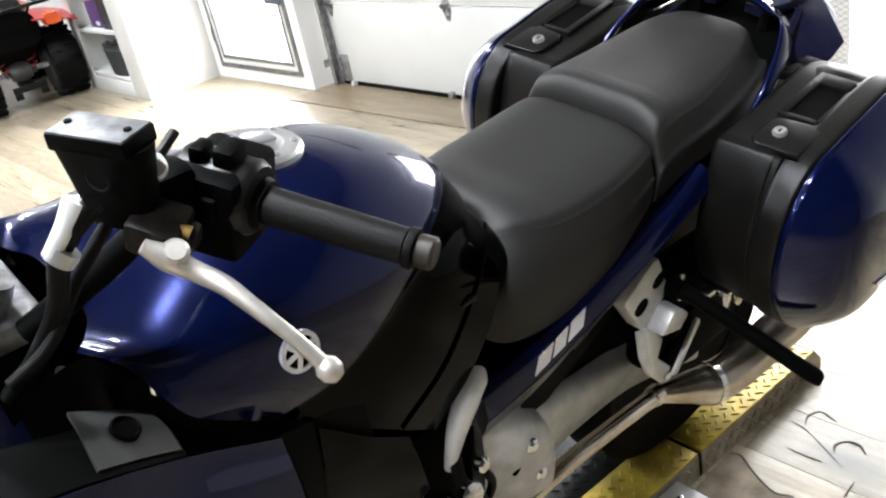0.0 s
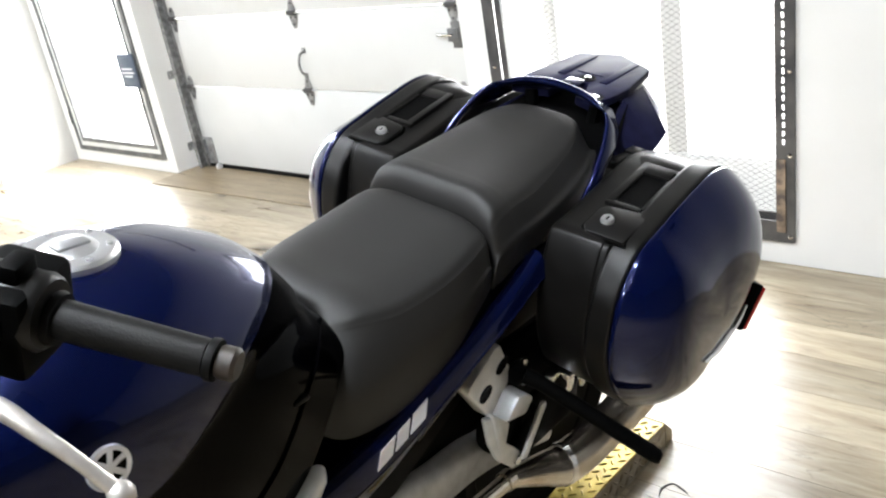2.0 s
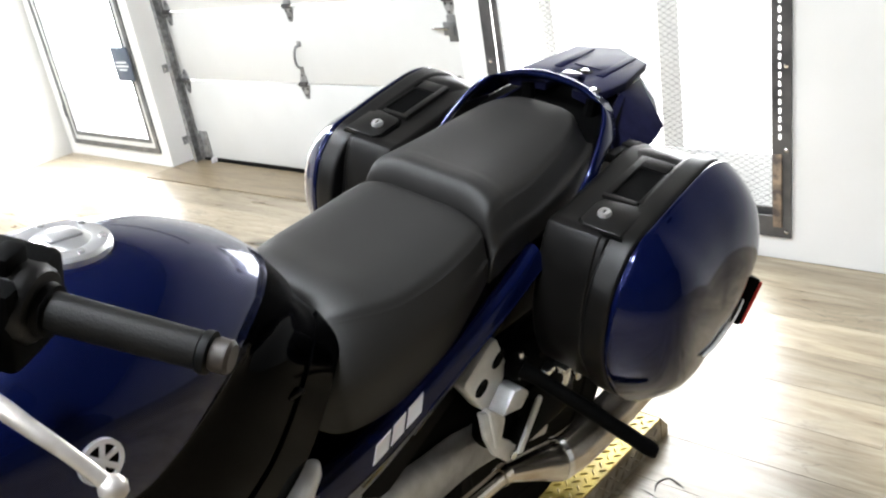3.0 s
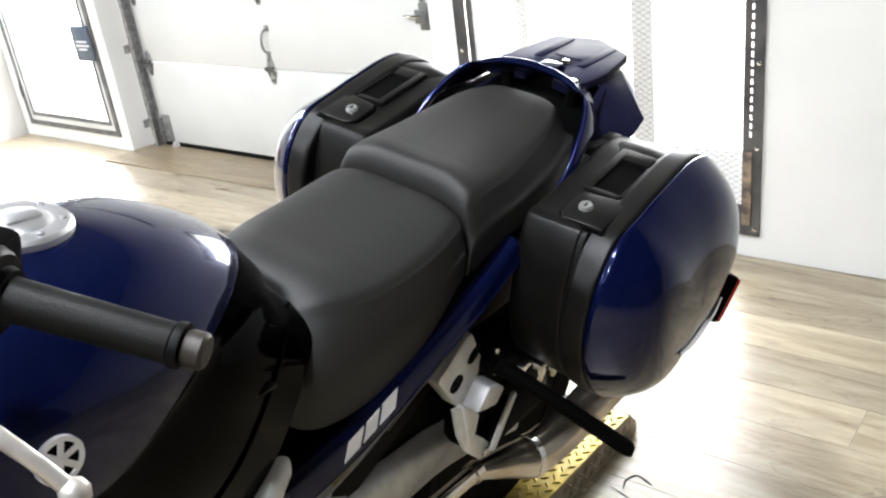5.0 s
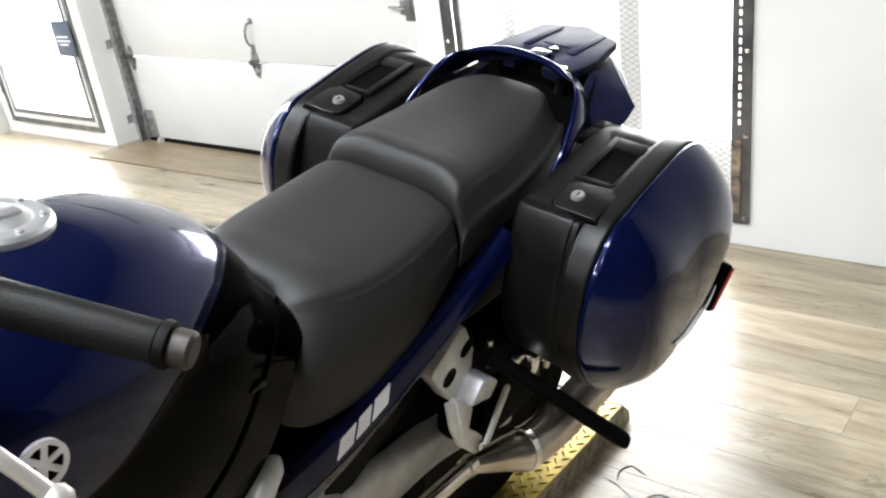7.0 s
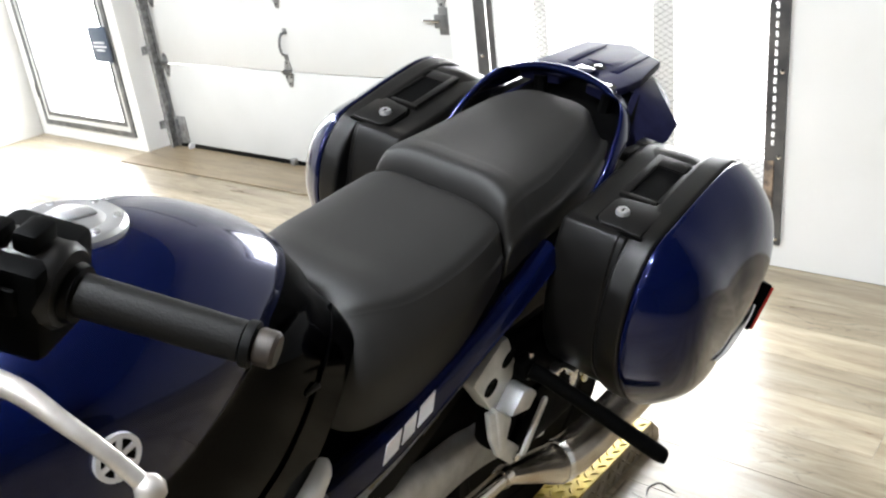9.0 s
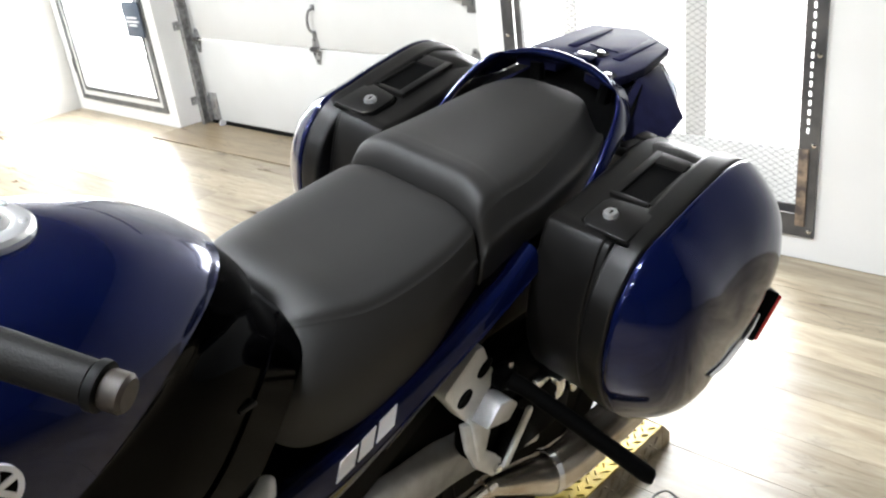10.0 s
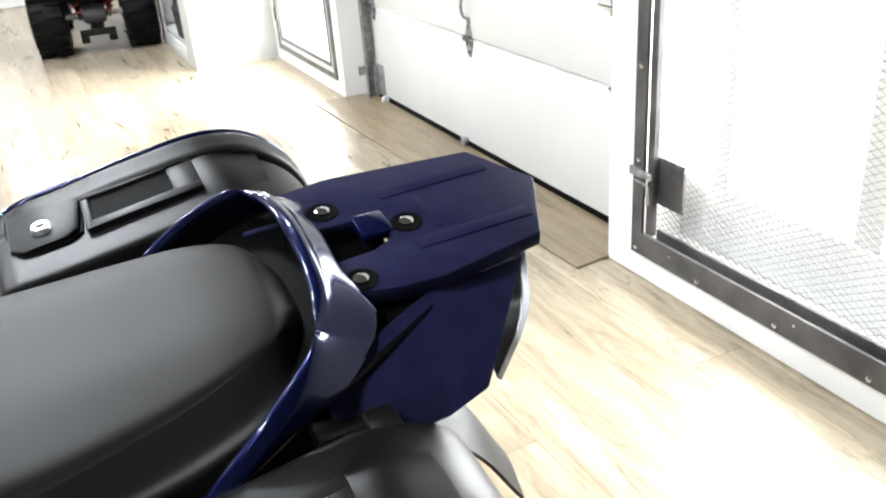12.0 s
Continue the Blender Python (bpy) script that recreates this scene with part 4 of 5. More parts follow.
    part("tail_cover", skin(cover, 14, 16), PLASTIC_DARK, bike)
    part("under_tail", skin([[(-0.05, -0.12, 0.80), (-0.05, 0.12, 0.80)], [(0.2, -0.11, 0.83), (0.2, 0.11, 0.83)], [(0.37, -0.085, 0.87), (0.37, 0.085, 0.87)]], 10, 4), PLASTIC_DARK, bike)
    fender = [[(0.22, -0.07, 0.82), (0.22, 0.0, 0.84), (0.22, 0.07, 0.82)], [(0.36, -0.07, 0.72), (0.37, 0.0, 0.74), (0.36, 0.07, 0.72)], [(0.45, -0.07, 0.58), (0.46, 0.0, 0.59), (0.45, 0.07, 0.58)]]
    part("rear_mudguard", thick(skin(fender, 14, 10), 0.005), PLASTIC, bike)


tail()


# ---- footrest bracket, exhaust, swing arm, engine ----
def lower_left():
    m = Matrix(((1, 0, 0, 0), (0, 0, 1, -0.181), (0, 1, 0, 0), (0, 0, 0, 1)))
    out = [(-0.292, 0.682), (-0.288, 0.692), (-0.222, 0.734), (-0.206, 0.732), (-0.172, 0.655), (-0.195, 0.622), (-0.226, 0.594), (-0.236, 0.597)]
    br = part("footrest_bracket", plate(out, 0.036, m, 0.004, 2), SPAR, bike, "cast alloy pillion footrest bracket")
    lug_m = Matrix(((1, 0, 0, 0), (0, 0, 1, -0.214), (0, 1, 0, 0), (0, 0, 0, 1)))
    part("clevis", plate([(-0.228, 0.598), (-0.196, 0.634), (-0.172, 0.626), (-0.150, 0.604), (-0.172, 0.580)], 0.040, lug_m, 0.005, 2), CAST_GREY, br)
    part("rib", plate([(-0.240, 0.612), (-0.214, 0.586), (-0.190, 0.560), (-0.198, 0.520), (-0.214, 0.500), (-0.224, 0.545)], 0.020, Matrix(((1, 0, 0, 0), (0, 0, 1, -0.193), (0, 1, 0, 0), (0, 0, 0, 1))), 0.004, 2), SPAR, br)
    # no opening is cut: dark discs stand for the shade inside the holes
    for hx, hz, hw, hh in ((-0.247, 0.656, 0.017, 0.012), (-0.203, 0.690, 0.018, 0.010)):
        hole = turned([(0, 0.0), (0.85, 0.0), (1.0, 0.0016), (1.06, -0.004)], None, 24)
        bmesh.ops.scale(hole, vec=(hw, hh, 1), verts=hole.verts[:])
        bmesh.ops.transform(hole, matrix=toward((hx, -0.1822, hz), (0, -1, 0)) @ pose(0, 0, 0, 0, 0, 35), verts=hole.verts[:])
        part("bracket_hole", hole, PLASTIC_DARK, br)
    part("brake_rod", bar([(-0.098, -0.178, 0.538), (-0.152, -0.180, 0.468)], 0.0125, 2, 14, False), PLASTIC_DARK, br, "black cylinder behind the strut")
    m2 = Matrix(((1, 0, 0, 0), (0, 0, 1, -0.188), (0, 1, 0, 0), (0, 0, 0, 1)))
    part("arm", plate([(-0.255, 0.607), (-0.200, 0.585), (-0.212, 0.548), (-0.200, 0.520), (-0.148, 0.464), (-0.146, 0.438), (-0.168, 0.432), (-0.215, 0.485), (-0.238, 0.535)], 0.012, m2, 0.004, 2), SPAR, br)
    part("arm_bolt", turned([(0, 0.0), (0.009, 0.0), (0.009, 0.006), (0.005, 0.009), (0, 0.009)], toward((-0.162, -0.189, 0.452), (0, -1, 0.0)), 14), CHROME, br)
    part("link", plate([(-0.157, 0.452), (-0.142, 0.446), (-0.086, 0.536), (-0.088, 0.546), (-0.100, 0.546)], 0.008, Matrix(((1, 0, 0, 0), (0, 0, 1, -0.200), (0, 1, 0, 0), (0, 0, 0, 1))), 0.0025, 2), SPAR, br, "bare metal strut")
    peg = part("footrest", bar([(-0.165, -0.200, 0.655), (-0.150, -0.235, 0.640), (-0.118, -0.33, 0.593), (-0.090, -0.415, 0.551), (-0.085, -0.428, 0.545)], [0.015, 0.0135, 0.014, 0.0145, 0.009], 24, 14), PLASTIC_DARK, bike, "black rubber pillion footrest, folded out")
    part("pivot", boxes(((-0.185, -0.205, 0.64), (-0.145, -0.175, 0.672)), bevel=0.006), PLASTIC_DARK, peg)
    part("hinge_pin", bar([(-0.158, -0.195, 0.685), (-0.158, -0.195, 0.63)], 0.006, 2, 10, False), CHROME, peg)
    part("lock_tab", boxes(((-0.070, -0.232, 0.596), (-0.010, -0.200, 0.610)), ((-0.024, -0.234, 0.555), (-0.008, -0.200, 0.597)), ((-0.064, -0.228, 0.560), (-0.040, -0.222, 0.597)), ((-0.105, -0.215, 0.600), (-0.072, -0.195, 0.618)), bevel=0.004), CHROME, bike, "chrome pannier catch")
    part("shock_body", boxes(((-0.20, -0.170, 0.46), (0.02, -0.115, 0.66)), ((-0.14, -0.185, 0.42), (0.06, -0.12, 0.56)), bevel=0.02), PLASTIC_DARK, bike, "black shock and linkage cover")
    for s in (-1, 1):
        ex = part("exhaust_pipe", flip(bar([(-0.62, -0.15, 0.335), (-0.46, -0.165, 0.392), (-0.30, -0.168, 0.394), (-0.15, -0.168, 0.381)], 0.0165, 24, 16), s), STEEL, bike, "warm-tinted steel exhaust pipe")
        part("clamp", flip(bar([(-0.168, -0.168, 0.3825), (-0.148, -0.168, 0.381)], 0.0205, 2, 18, False), s), STEEL, ex)
        mu = part("silencer", flip(bar([(-0.150, -0.168, 0.381), (-0.11, -0.1815, 0.3715), (-0.070, -0.195, 0.3618), (-0.030, -0.2085, 0.352), (0.05, -0.222, 0.358), (0.18, -0.238, 0.392), (0.32, -0.252, 0.435), (0.44, -0.262, 0.472)],
                                       [0.018, 0.026, 0.034, 0.042, 0.042, 0.042, 0.042, 0.036], 64, 24), s), STEEL, bike, "brushed steel silencer")
        part("band", flip(bar([(-0.038, -0.206, 0.354), (-0.026, -0.209, 0.352)], 0.0435, 2, 28, False), s), CHROME, mu)
    arm = [[(-0.50, -0.12, 0.40), (-0.50, -0.145, 0.42), (-0.50, -0.145, 0.54), (-0.50, -0.11, 0.54)], [(-0.33, -0.11, 0.40), (-0.33, -0.14, 0.42), (-0.33, -0.14, 0.49), (-0.33, -0.105, 0.51)],
           [(-0.16, -0.095, 0.37), (-0.16, -0.125, 0.385), (-0.16, -0.125, 0.45), (-0.16, -0.09, 0.47)], [(0.08, -0.095, 0.28), (0.08, -0.11, 0.29), (0.08, -0.11, 0.36), (0.08, -0.09, 0.37)]]
    for s in (-1, 1):
        part("swing_arm", flip(skin(arm, 24, 20, True, True), s), CAST_GREY, bike, "cast alloy swing arm")
    part("frame_pivot", skin([[(-0.60, -0.13, 0.46), (-0.60, -0.165, 0.48), (-0.60, -0.165, 0.62), (-0.60, -0.12, 0.64)], [(-0.53, -0.13, 0.40), (-0.53, -0.185, 0.43), (-0.53, -0.185, 0.58), (-0.53, -0.12, 0.60)],
                              [(-0.46, -0.13, 0.38), (-0.46, -0.180, 0.40), (-0.46, -0.18, 0.52), (-0.46, -0.12, 0.54)]], 14, 24, True, True), CAST_GREY, bike, "cast alloy frame plate")
    for p in ((-0.52, -0.188, 0.55), (-0.50, -0.188, 0.47)):
        part("frame_bolt", turned([(0, 0.0), (0.013, 0.0), (0.013, 0.006), (0.008, 0.010), (0, 0.010)], toward(p, (0, -1, 0)), 14), CHROME, bike)
    # slots are dark blocks on the plate, in place of their inner shade
    for x, z in ((-0.545, 0.515), (-0.512, 0.535), (-0.500, 0.505)):
        part("frame_slot", boxes(((-0.014, -0.006, -0.005), (0.014, 0.003, 0.005)), bevel=0.004), PLASTIC_DARK, bike).matrix_basis = Matrix.Translation((x, -0.184, z)) @ pose(0, 0, 0, 0, -35, 0)
    # pale curved casting behind the knee panel
    part("frame_spar", bar([(-0.578, -0.150, 0.722), (-0.594, -0.156, 0.722), (-0.620, -0.162, 0.702), (-0.645, -0.166, 0.665), (-0.658, -0.166, 0.625), (-0.66, -0.160, 0.59)], [0.006, 0.017, 0.019, 0.016, 0.011, 0.008], 30, 14), SPAR, bike, "pale silver frame casting")
    part("engine_block", boxes(((-0.98, -0.14, 0.26), (-0.56, 0.14, 0.66)), ((-0.86, -0.19, 0.34), (-0.64, 0.19, 0.52)), bevel=0.03), PLASTIC_DARK, bike, "black engine casing")
    for p, r in (((-0.66, -0.195, 0.56), 0.022), ((-0.63, -0.19, 0.60), 0.012), ((-0.70, -0.20, 0.58), 0.010)):
        part("fitting", turned([(0, 0), (r, 0), (r, 0.012), (r * 0.6, 0.016), (0, 0.016)], toward(p, (0.1, -1, 0.3)), 16), CHROME, bike)
    part("hose", bar([(-0.65, -0.160, 0.62), (-0.66, -0.185, 0.58), (-0.63, -0.195, 0.52), (-0.64, -0.19, 0.45)], 0.010, 24, 10), RUBBER, bike)
    part("hose", bar([(-0.61, -0.15, 0.63), (-0.625, -0.175, 0.59), (-0.605, -0.19, 0.54), (-0.615, -0.18, 0.48)], 0.007, 24, 10), RUBBER, bike)
    part("inner_frame", boxes(((-0.55, -0.10, 0.45), (-0.10, 0.10, 0.78)), ((-0.15, -0.10, 0.62), (0.25, 0.10, 0.80)), bevel=0.03), PLASTIC_DARK, bike)


lower_left()


# ---- wheels, fork, stand ----
def wheel(name, x, r, w, up):
    hub = r + up
    t = part(name, turned([(r - 0.10, -w * 0.40), (r - 0.05, -w * 0.5), (r - 0.015, -w * 0.40), (r, 0.0), (r - 0.015, w * 0.40), (r - 0.05, w * 0.5), (r - 0.10, w * 0.40)], toward((x, 0, hub), (0, 1, 0)), 56), PLASTIC_DARK, bike, "black road tyre")
    part("rim", turned([(r - 0.13, -w * 0.3), (r - 0.095, -w * 0.42), (r - 0.095, w * 0.42), (r - 0.13, w * 0.3), (r - 0.13, -w * 0.3)], toward((x, 0, hub), (0, 1, 0)), 48), PLASTIC_DARK, t)
    for k in range(5):
        a = 2 * math.pi * k / 5
        part("spoke", bar([(x + 0.03 * math.cos(a), 0, hub + 0.03 * math.sin(a)), (x + (r - 0.12) * math.cos(a), 0, hub + (r - 0.12) * math.sin(a))], [0.022, 0.014], 4, 8, False), PLASTIC_DARK, t)
    part("hub", turned([(0, -0.09), (0.045, -0.09), (0.05, 0), (0.045, 0.09), (0, 0.09)], toward((x, 0, hub), (0, 1, 0)), 20), ALLOY, t)


wheel("rear_wheel", 0.08, 0.315, 0.18, 0.006)
wheel("front_wheel", -1.465, 0.30, 0.12, 0.012)
for s in (-1, 1):
    part("fork_leg", flip(bar([(-1.465, -0.095, 0.30), (-1.33, -0.095, 0.66), (-1.16, -0.095, 1.09)], [0.030, 0.027, 0.023], 12, 14, False), s), ALLOY, bike, "alloy fork leg")
part("front_mudguard", thick(skin([[(-1.47 + 0.33 * math.cos(a), y, 0.30 + 0.33 * math.sin(a) - abs(y) * 0.25) for y in (-0.075, -0.04, 0.04, 0.075)] for a in (0.35, 0.9, 1.5, 2.1, 2.6)], 20, 10), 0.004), BLUE, bike)
stand = part("side_stand", bar([(-0.62, -0.12, 0.30), (-0.60, -0.135, 0.18), (-0.56, -0.150, 0.045)], [0.014, 0.012, 0.011], 12, 10), PLASTIC_DARK, bike, "black side stand")
part("stand_foot", boxes(((-0.60, -0.176, 0.036), (-0.52, -0.126, 0.048)), bevel=0.004), PLASTIC_DARK, stand)


# ---- handlebar end and front panels ----
def grip_side(s):
    # the bars stand turned a little to the left
    steer = Matrix.Identity(4) if s < 0 else Matrix.Translation((-1.12, 0, 0)) @ pose(0, 0, 0, 0, 0, 32) @ Matrix.Translation((1.12, 0, 0))

    def set_at(bm):
        bmesh.ops.translate(bm, verts=bm.verts[:], vec=(-0.013, -0.006, -0.003))
        flip(bm, s)
        bmesh.ops.transform(bm, matrix=steer, verts=bm.verts[:])
        return bm
    axis = (0.066, -0.12, -0.024)
    g = part("grip", set_at(bar([(-0.882, -0.228, 1.187), (-0.8207, -0.3394, 1.1647)], [0.0175, 0.016], 12, 24, False)), GRIP, bike, "ribbed black rubber grip")
    part("flange", set_at(turned([(0.0, -0.004), (0.022, -0.004), (0.024, 0.0), (0.022, 0.006), (0.0, 0.006)], toward((-0.884, -0.225, 1.188), axis), 24)), RUBBER, g)
    part("end_ring", set_at(turned([(0.0, -0.002), (0.018, -0.002), (0.0185, 0.001), (0.018, 0.005), (0.0, 0.005)], toward((-0.8187, -0.3424, 1.1637), axis), 24)), RUBBER, g)
    part("bar_end", set_at(turned([(0.0, 0), (0.013, 0), (0.0145, 0.003), (0.0145, 0.014), (0.012, 0.017), (0.0, 0.017)], toward((-0.8157, -0.3474, 1.1627), axis), 24)), BAR_END, g, "bare metal bar end")
    part("handlebar", set_at(bar([(-0.89, -0.215, 1.19), (-0.955, -0.175, 1.185), (-1.015, -0.150, 1.145), (-1.08, -0.125, 1.105)], 0.0135, 20, 12)), PLASTIC_DARK, bike)


GRIP = grained(material("grip_rubber", (0.007, 0.0066, 0.0062), 0.5, spec=0.13), 380, 0.5, 0.0008, 1)
BAR_END = mottled(material("bar_end_metal", (0.03, 0.022, 0.017), 0.5, 0.3), (0.02, 0.015, 0.012), (0.045, 0.034, 0.026), 80, 3)
left_right(grip_side)


def controls():
    """Left-hand switches, reservoir, lever and hoses."""
    before = set(bike.children)
    d = Vector((-0.066, 0.12, 0.024)).normalized()
    c = toward((-0.907, -0.192, 1.187), d) @ Matrix.Scale(1.2, 4)
    sw = part("switch_housing", turned([(0.0, -0.030), (0.025, -0.030), (0.029, -0.025), (0.030, 0.0), (0.029, 0.027), (0.0, 0.030)], c, 20), PLASTIC, bike, "black switch housing")
    b = boxes(((-0.036, -0.042, -0.027), (0.030, 0.026, 0.026)), bevel=0.007)
    bmesh.ops.transform(b, matrix=c, verts=b.verts[:])
    part("switch_body", b, PLASTIC_DARK, sw)
    for q, sz in (((0.0, 0.030, -0.008), (0.012, 0.010, 0.008)), ((0.004, 0.030, 0.012), (0.009, 0.008, 0.006)), ((0.028, 0.004, -0.004), (0.006, 0.010, 0.010))):
        b = boxes(((q[0] - sz[0], q[1] - sz[1], q[2] - sz[2]), (q[0] + sz[0], q[1] + sz[1], q[2] + sz[2])), bevel=0.003)
        bmesh.ops.transform(b, matrix=c, verts=b.verts[:])
        part("switch", b, PLASTIC_DARK, sw)
    # reservoir
    rm = Matrix.Translation((-0.9924, -0.194, 1.281)) @ pose(0, 0, 0, 0, 0, -63.4)

    def block(lo, hi, bevel):
        b = boxes((lo, hi), bevel=bevel)
        bmesh.ops.transform(b, matrix=rm, verts=b.verts[:])
        return b
    b = skin([[(x * k, y * k, z) for x, y in ((-0.034, -0.017), (0.034, -0.017), (0.034, 0.017), (-0.034, 0.017))] for k, z in ((0.7, -0.082), (0.80, -0.06), (0.92, -0.03), (1.0, -0.012))], 12, 32, True, True)
    bmesh.ops.transform(b, matrix=rm, verts=b.verts[:])
    rs = part("fluid_reservoir", b, PLASTIC_DARK, bike, "black clutch fluid reservoir")
    lid = part("lid", block((-0.037, -0.0195, -0.015), (0.037, 0.0195, 0.0), 0.0025), PLASTIC_DARK, rs, "black reservoir lid")
    part("lid_top", block((-0.0355, -0.018, -0.001), (0.0355, 0.018, 0.0012), 0.0008), LIDGREY, lid, "mottled grey top of the lid")
    for x, y in ((-0.028, 0.0), (0.028, 0.0)):
        part("screw", turned([(0, 0.0028), (0.0032, 0.0028), (0.0032, 0.001)], rm @ pose(x, y, 0), 10), PLASTIC_DARK, lid)
    part("sight_glass", turned([(0, 0.001), (0.008, 0.001), (0.010, 0.004), (0.0115, 0.003), (0.0115, -0.006)], rm @ toward((0.002, -0.0155, -0.034), (0, -1, 0)), 20), PLASTIC, rs)
    # mirror-mount eyelet beside the reservoir
    part("eyelet", turned([(0.005, 0.004), (0.011, 0.004), (0.011, -0.004), (0.005, -0.004), (0.005, 0.004)], toward((-0.967, -0.212, 1.243), (-0.3, -0.6, 0.72)), 20), SPAR, bike, "bare metal eyelet")
    part("eyelet_arm", bar([(-0.960, -0.209, 1.247), (-0.938, -0.200, 1.258)], 0.0045, 4, 10, False), PLASTIC, bike)
    part("perch", boxes(((-0.022, -0.024, -0.018), (0.020, 0.020, 0.016)), ((-0.012, -0.034, -0.010), (0.012, -0.02, 0.010)), bevel=0.006), PERCH, bike, "dark brown lever perch").matrix_basis = Matrix.Translation((-0.980, -0.222, 1.198)) @ pose(0, 0, 0, 20, -10, 35)
    part("perch_clamp", boxes(((-0.974, -0.21, 1.165), (-0.93, -0.165, 1.228)), bevel=0.010), PLASTIC_DARK, bike)
    lever = [(-1.004, -0.246, 1.203), (-0.992, -0.254, 1.190), (-0.978, -0.268, 1.176), (-0.966, -0.288, 1.166), (-0.957, -0.312, 1.152), (-0.944, -0.338, 1.130), (-0.932, -0.358, 1.105)]
    lv = part("clutch_lever", bar(lever, [0.006, 0.011, 0.0085, 0.008, 0.0068, 0.006, 0.0065], 40, 14), LEVER, bike, "satin silver clutch lever")
    part("lever_ball", turned([(0, -0.011), (0.006, -0.010), (0.0105, -0.004), (0.0105, 0.004), (0.006, 0.010), (0, 0.011)], toward((-0.930, -0.361, 1.101), (0.012, -0.02, -0.025)), 18), LEVER, lv)
    part("pivot_bolt", turned([(0, 0.0), (0.011, 0.0), (0.011, 0.007), (0.008, 0.010), (0, 0.010)], toward((-0.985, -0.256, 1.190), (-0.1, -0.6, 0.75)), 16), LEVER, lv)
    part("adjuster", bar([(-0.974, -0.240, 1.202), (-0.966, -0.248, 1.196)], [0.005, 0.006], 4, 10, False), BRASS, lv, "brass-coloured adjuster")
    part("clutch_hose", bar([(-1.02, -0.215, 1.235), (-1.05, -0.20, 1.20), (-1.065, -0.19, 1.15), (-1.09, -0.17, 1.10), (-1.12, -0.15, 1.06)], 0.0085, 28, 12), RUBBER, bike, "black hydraulic hose")
    part("cable", bar([(-0.99, -0.19, 1.215), (-1.04, -0.185, 1.165), (-1.08, -0.19, 1.12), (-1.12, -0.19, 1.10)], 0.006, 28, 10), RUBBER, bike)
    part("hose_guide", bar([(-1.026, -0.205, 1.236), (-1.042, -0.205, 1.219), (-1.060, -0.205, 1.203)], [0.013, 0.009, 0.006], 12, 10), SPAR, bike, "bare metal hose fitting")
    part("cable_collar", turned([(0.006, -0.006), (0.013, -0.006), (0.013, 0.006), (0.006, 0.006), (0.006, -0.006)], toward((-1.051, -0.203, 1.199), (-0.4, 0.1, -0.4)), 18), ALLOY, bike)
    for ob in set(bike.children) - before:
        ob.matrix_basis = Matrix.Translation((-0.010, -0.010, 0.010)) @ ob.matrix_basis
    # steering head and inner panels
    part("top_yoke", boxes(((-1.19, -0.13, 1.085), (-1.07, 0.13, 1.115)), bevel=0.012), YOKE, bike, "cast alloy top yoke")
    for s in (-1, 1):
        part("fork_cap", turned([(0, 0.012), (0.012, 0.012), (0.016, 0.008), (0.025, 0.006), (0.027, -0.02)], toward((-1.152, s * 0.095, 1.117), (0.35, 0, 1)), 22), CHROME, bike)
        part("riser", flip(bar([(-1.13, -0.095, 1.10), (-1.10, -0.10, 1.15)], [0.028, 0.022], 6, 14, False), s), YOKE, bike, "cast alloy bar riser")
        inner = [[(-1.25, -0.30, 1.10), (-1.25, -0.20, 1.08), (-1.24, -0.12, 1.02)], [(-1.13, -0.275, 1.05), (-1.13, -0.215, 1.045), (-1.13, -0.14, 1.0)], [(-1.03, -0.245, 0.985), (-1.03, -0.218, 1.0), (-1.03, -0.16, 0.98)]]
        ip = part("inner_fairing", flip(thick(skin(inner, 16, 12), 0.005), s), PLASTIC_DARK, bike, "matt black inner fairing panel")
        pl = [[(-1.105, -0.262, 1.040), (-1.100, -0.215, 1.0455), (-1.095, -0.165, 1.030)], [(-1.07, -0.252, 1.018), (-1.068, -0.216, 1.0285), (-1.065, -0.170, 1.014)], [(-1.032, -0.243, 0.992), (-1.032, -0.217, 1.0055), (-1.032, -0.172, 0.992)]]
        # black plastic; the grey is its sheen put into the colour
        fp = part("fairing_plate", flip(thick(skin(pl, 10, 12), 0.003), s), PANEL_SHEEN, ip, "black plastic panel, its sheen put into a dark grey colour")
        part("plug", flip(turned([(0, -0.001), (0.010, -0.001), (0.012, 0.003), (0.014, 0.002), (0.014, -0.004)], toward((-1.066, -0.222, 1.0295), (0.4, -0.25, 0.85)), 18), s), PLASTIC_DARK, fp)
        side = [[(-1.25, -0.302, 1.098), (-1.30, -0.34, 0.90), (-1.28, -0.30, 0.62)], [(-1.13, -0.277, 1.048), (-1.13, -0.315, 0.88), (-1.13, -0.30, 0.60)], [(-1.03, -0.247, 0.983), (-1.03, -0.285, 0.86), (-1.03, -0.28, 0.58)],
                [(-0.93, -0.228, 0.915), (-0.935, -0.262, 0.82), (-0.95, -0.26, 0.60)]]
        part("fairing_side", flip(thick(skin(side, 24, 18), 0.004), s), BLUE, bike, "glossy blue fairing side")
        vent = [[(-0.925, -0.222, 0.912), (-0.93, -0.258, 0.82), (-0.945, -0.256, 0.60)], [(-0.88, -0.205, 0.885), (-0.90, -0.24, 0.80), (-0.92, -0.24, 0.60)]]
        part("fairing_vent", flip(thick(skin(vent, 6, 14), 0.004), s), PLASTIC_DARK, bike)
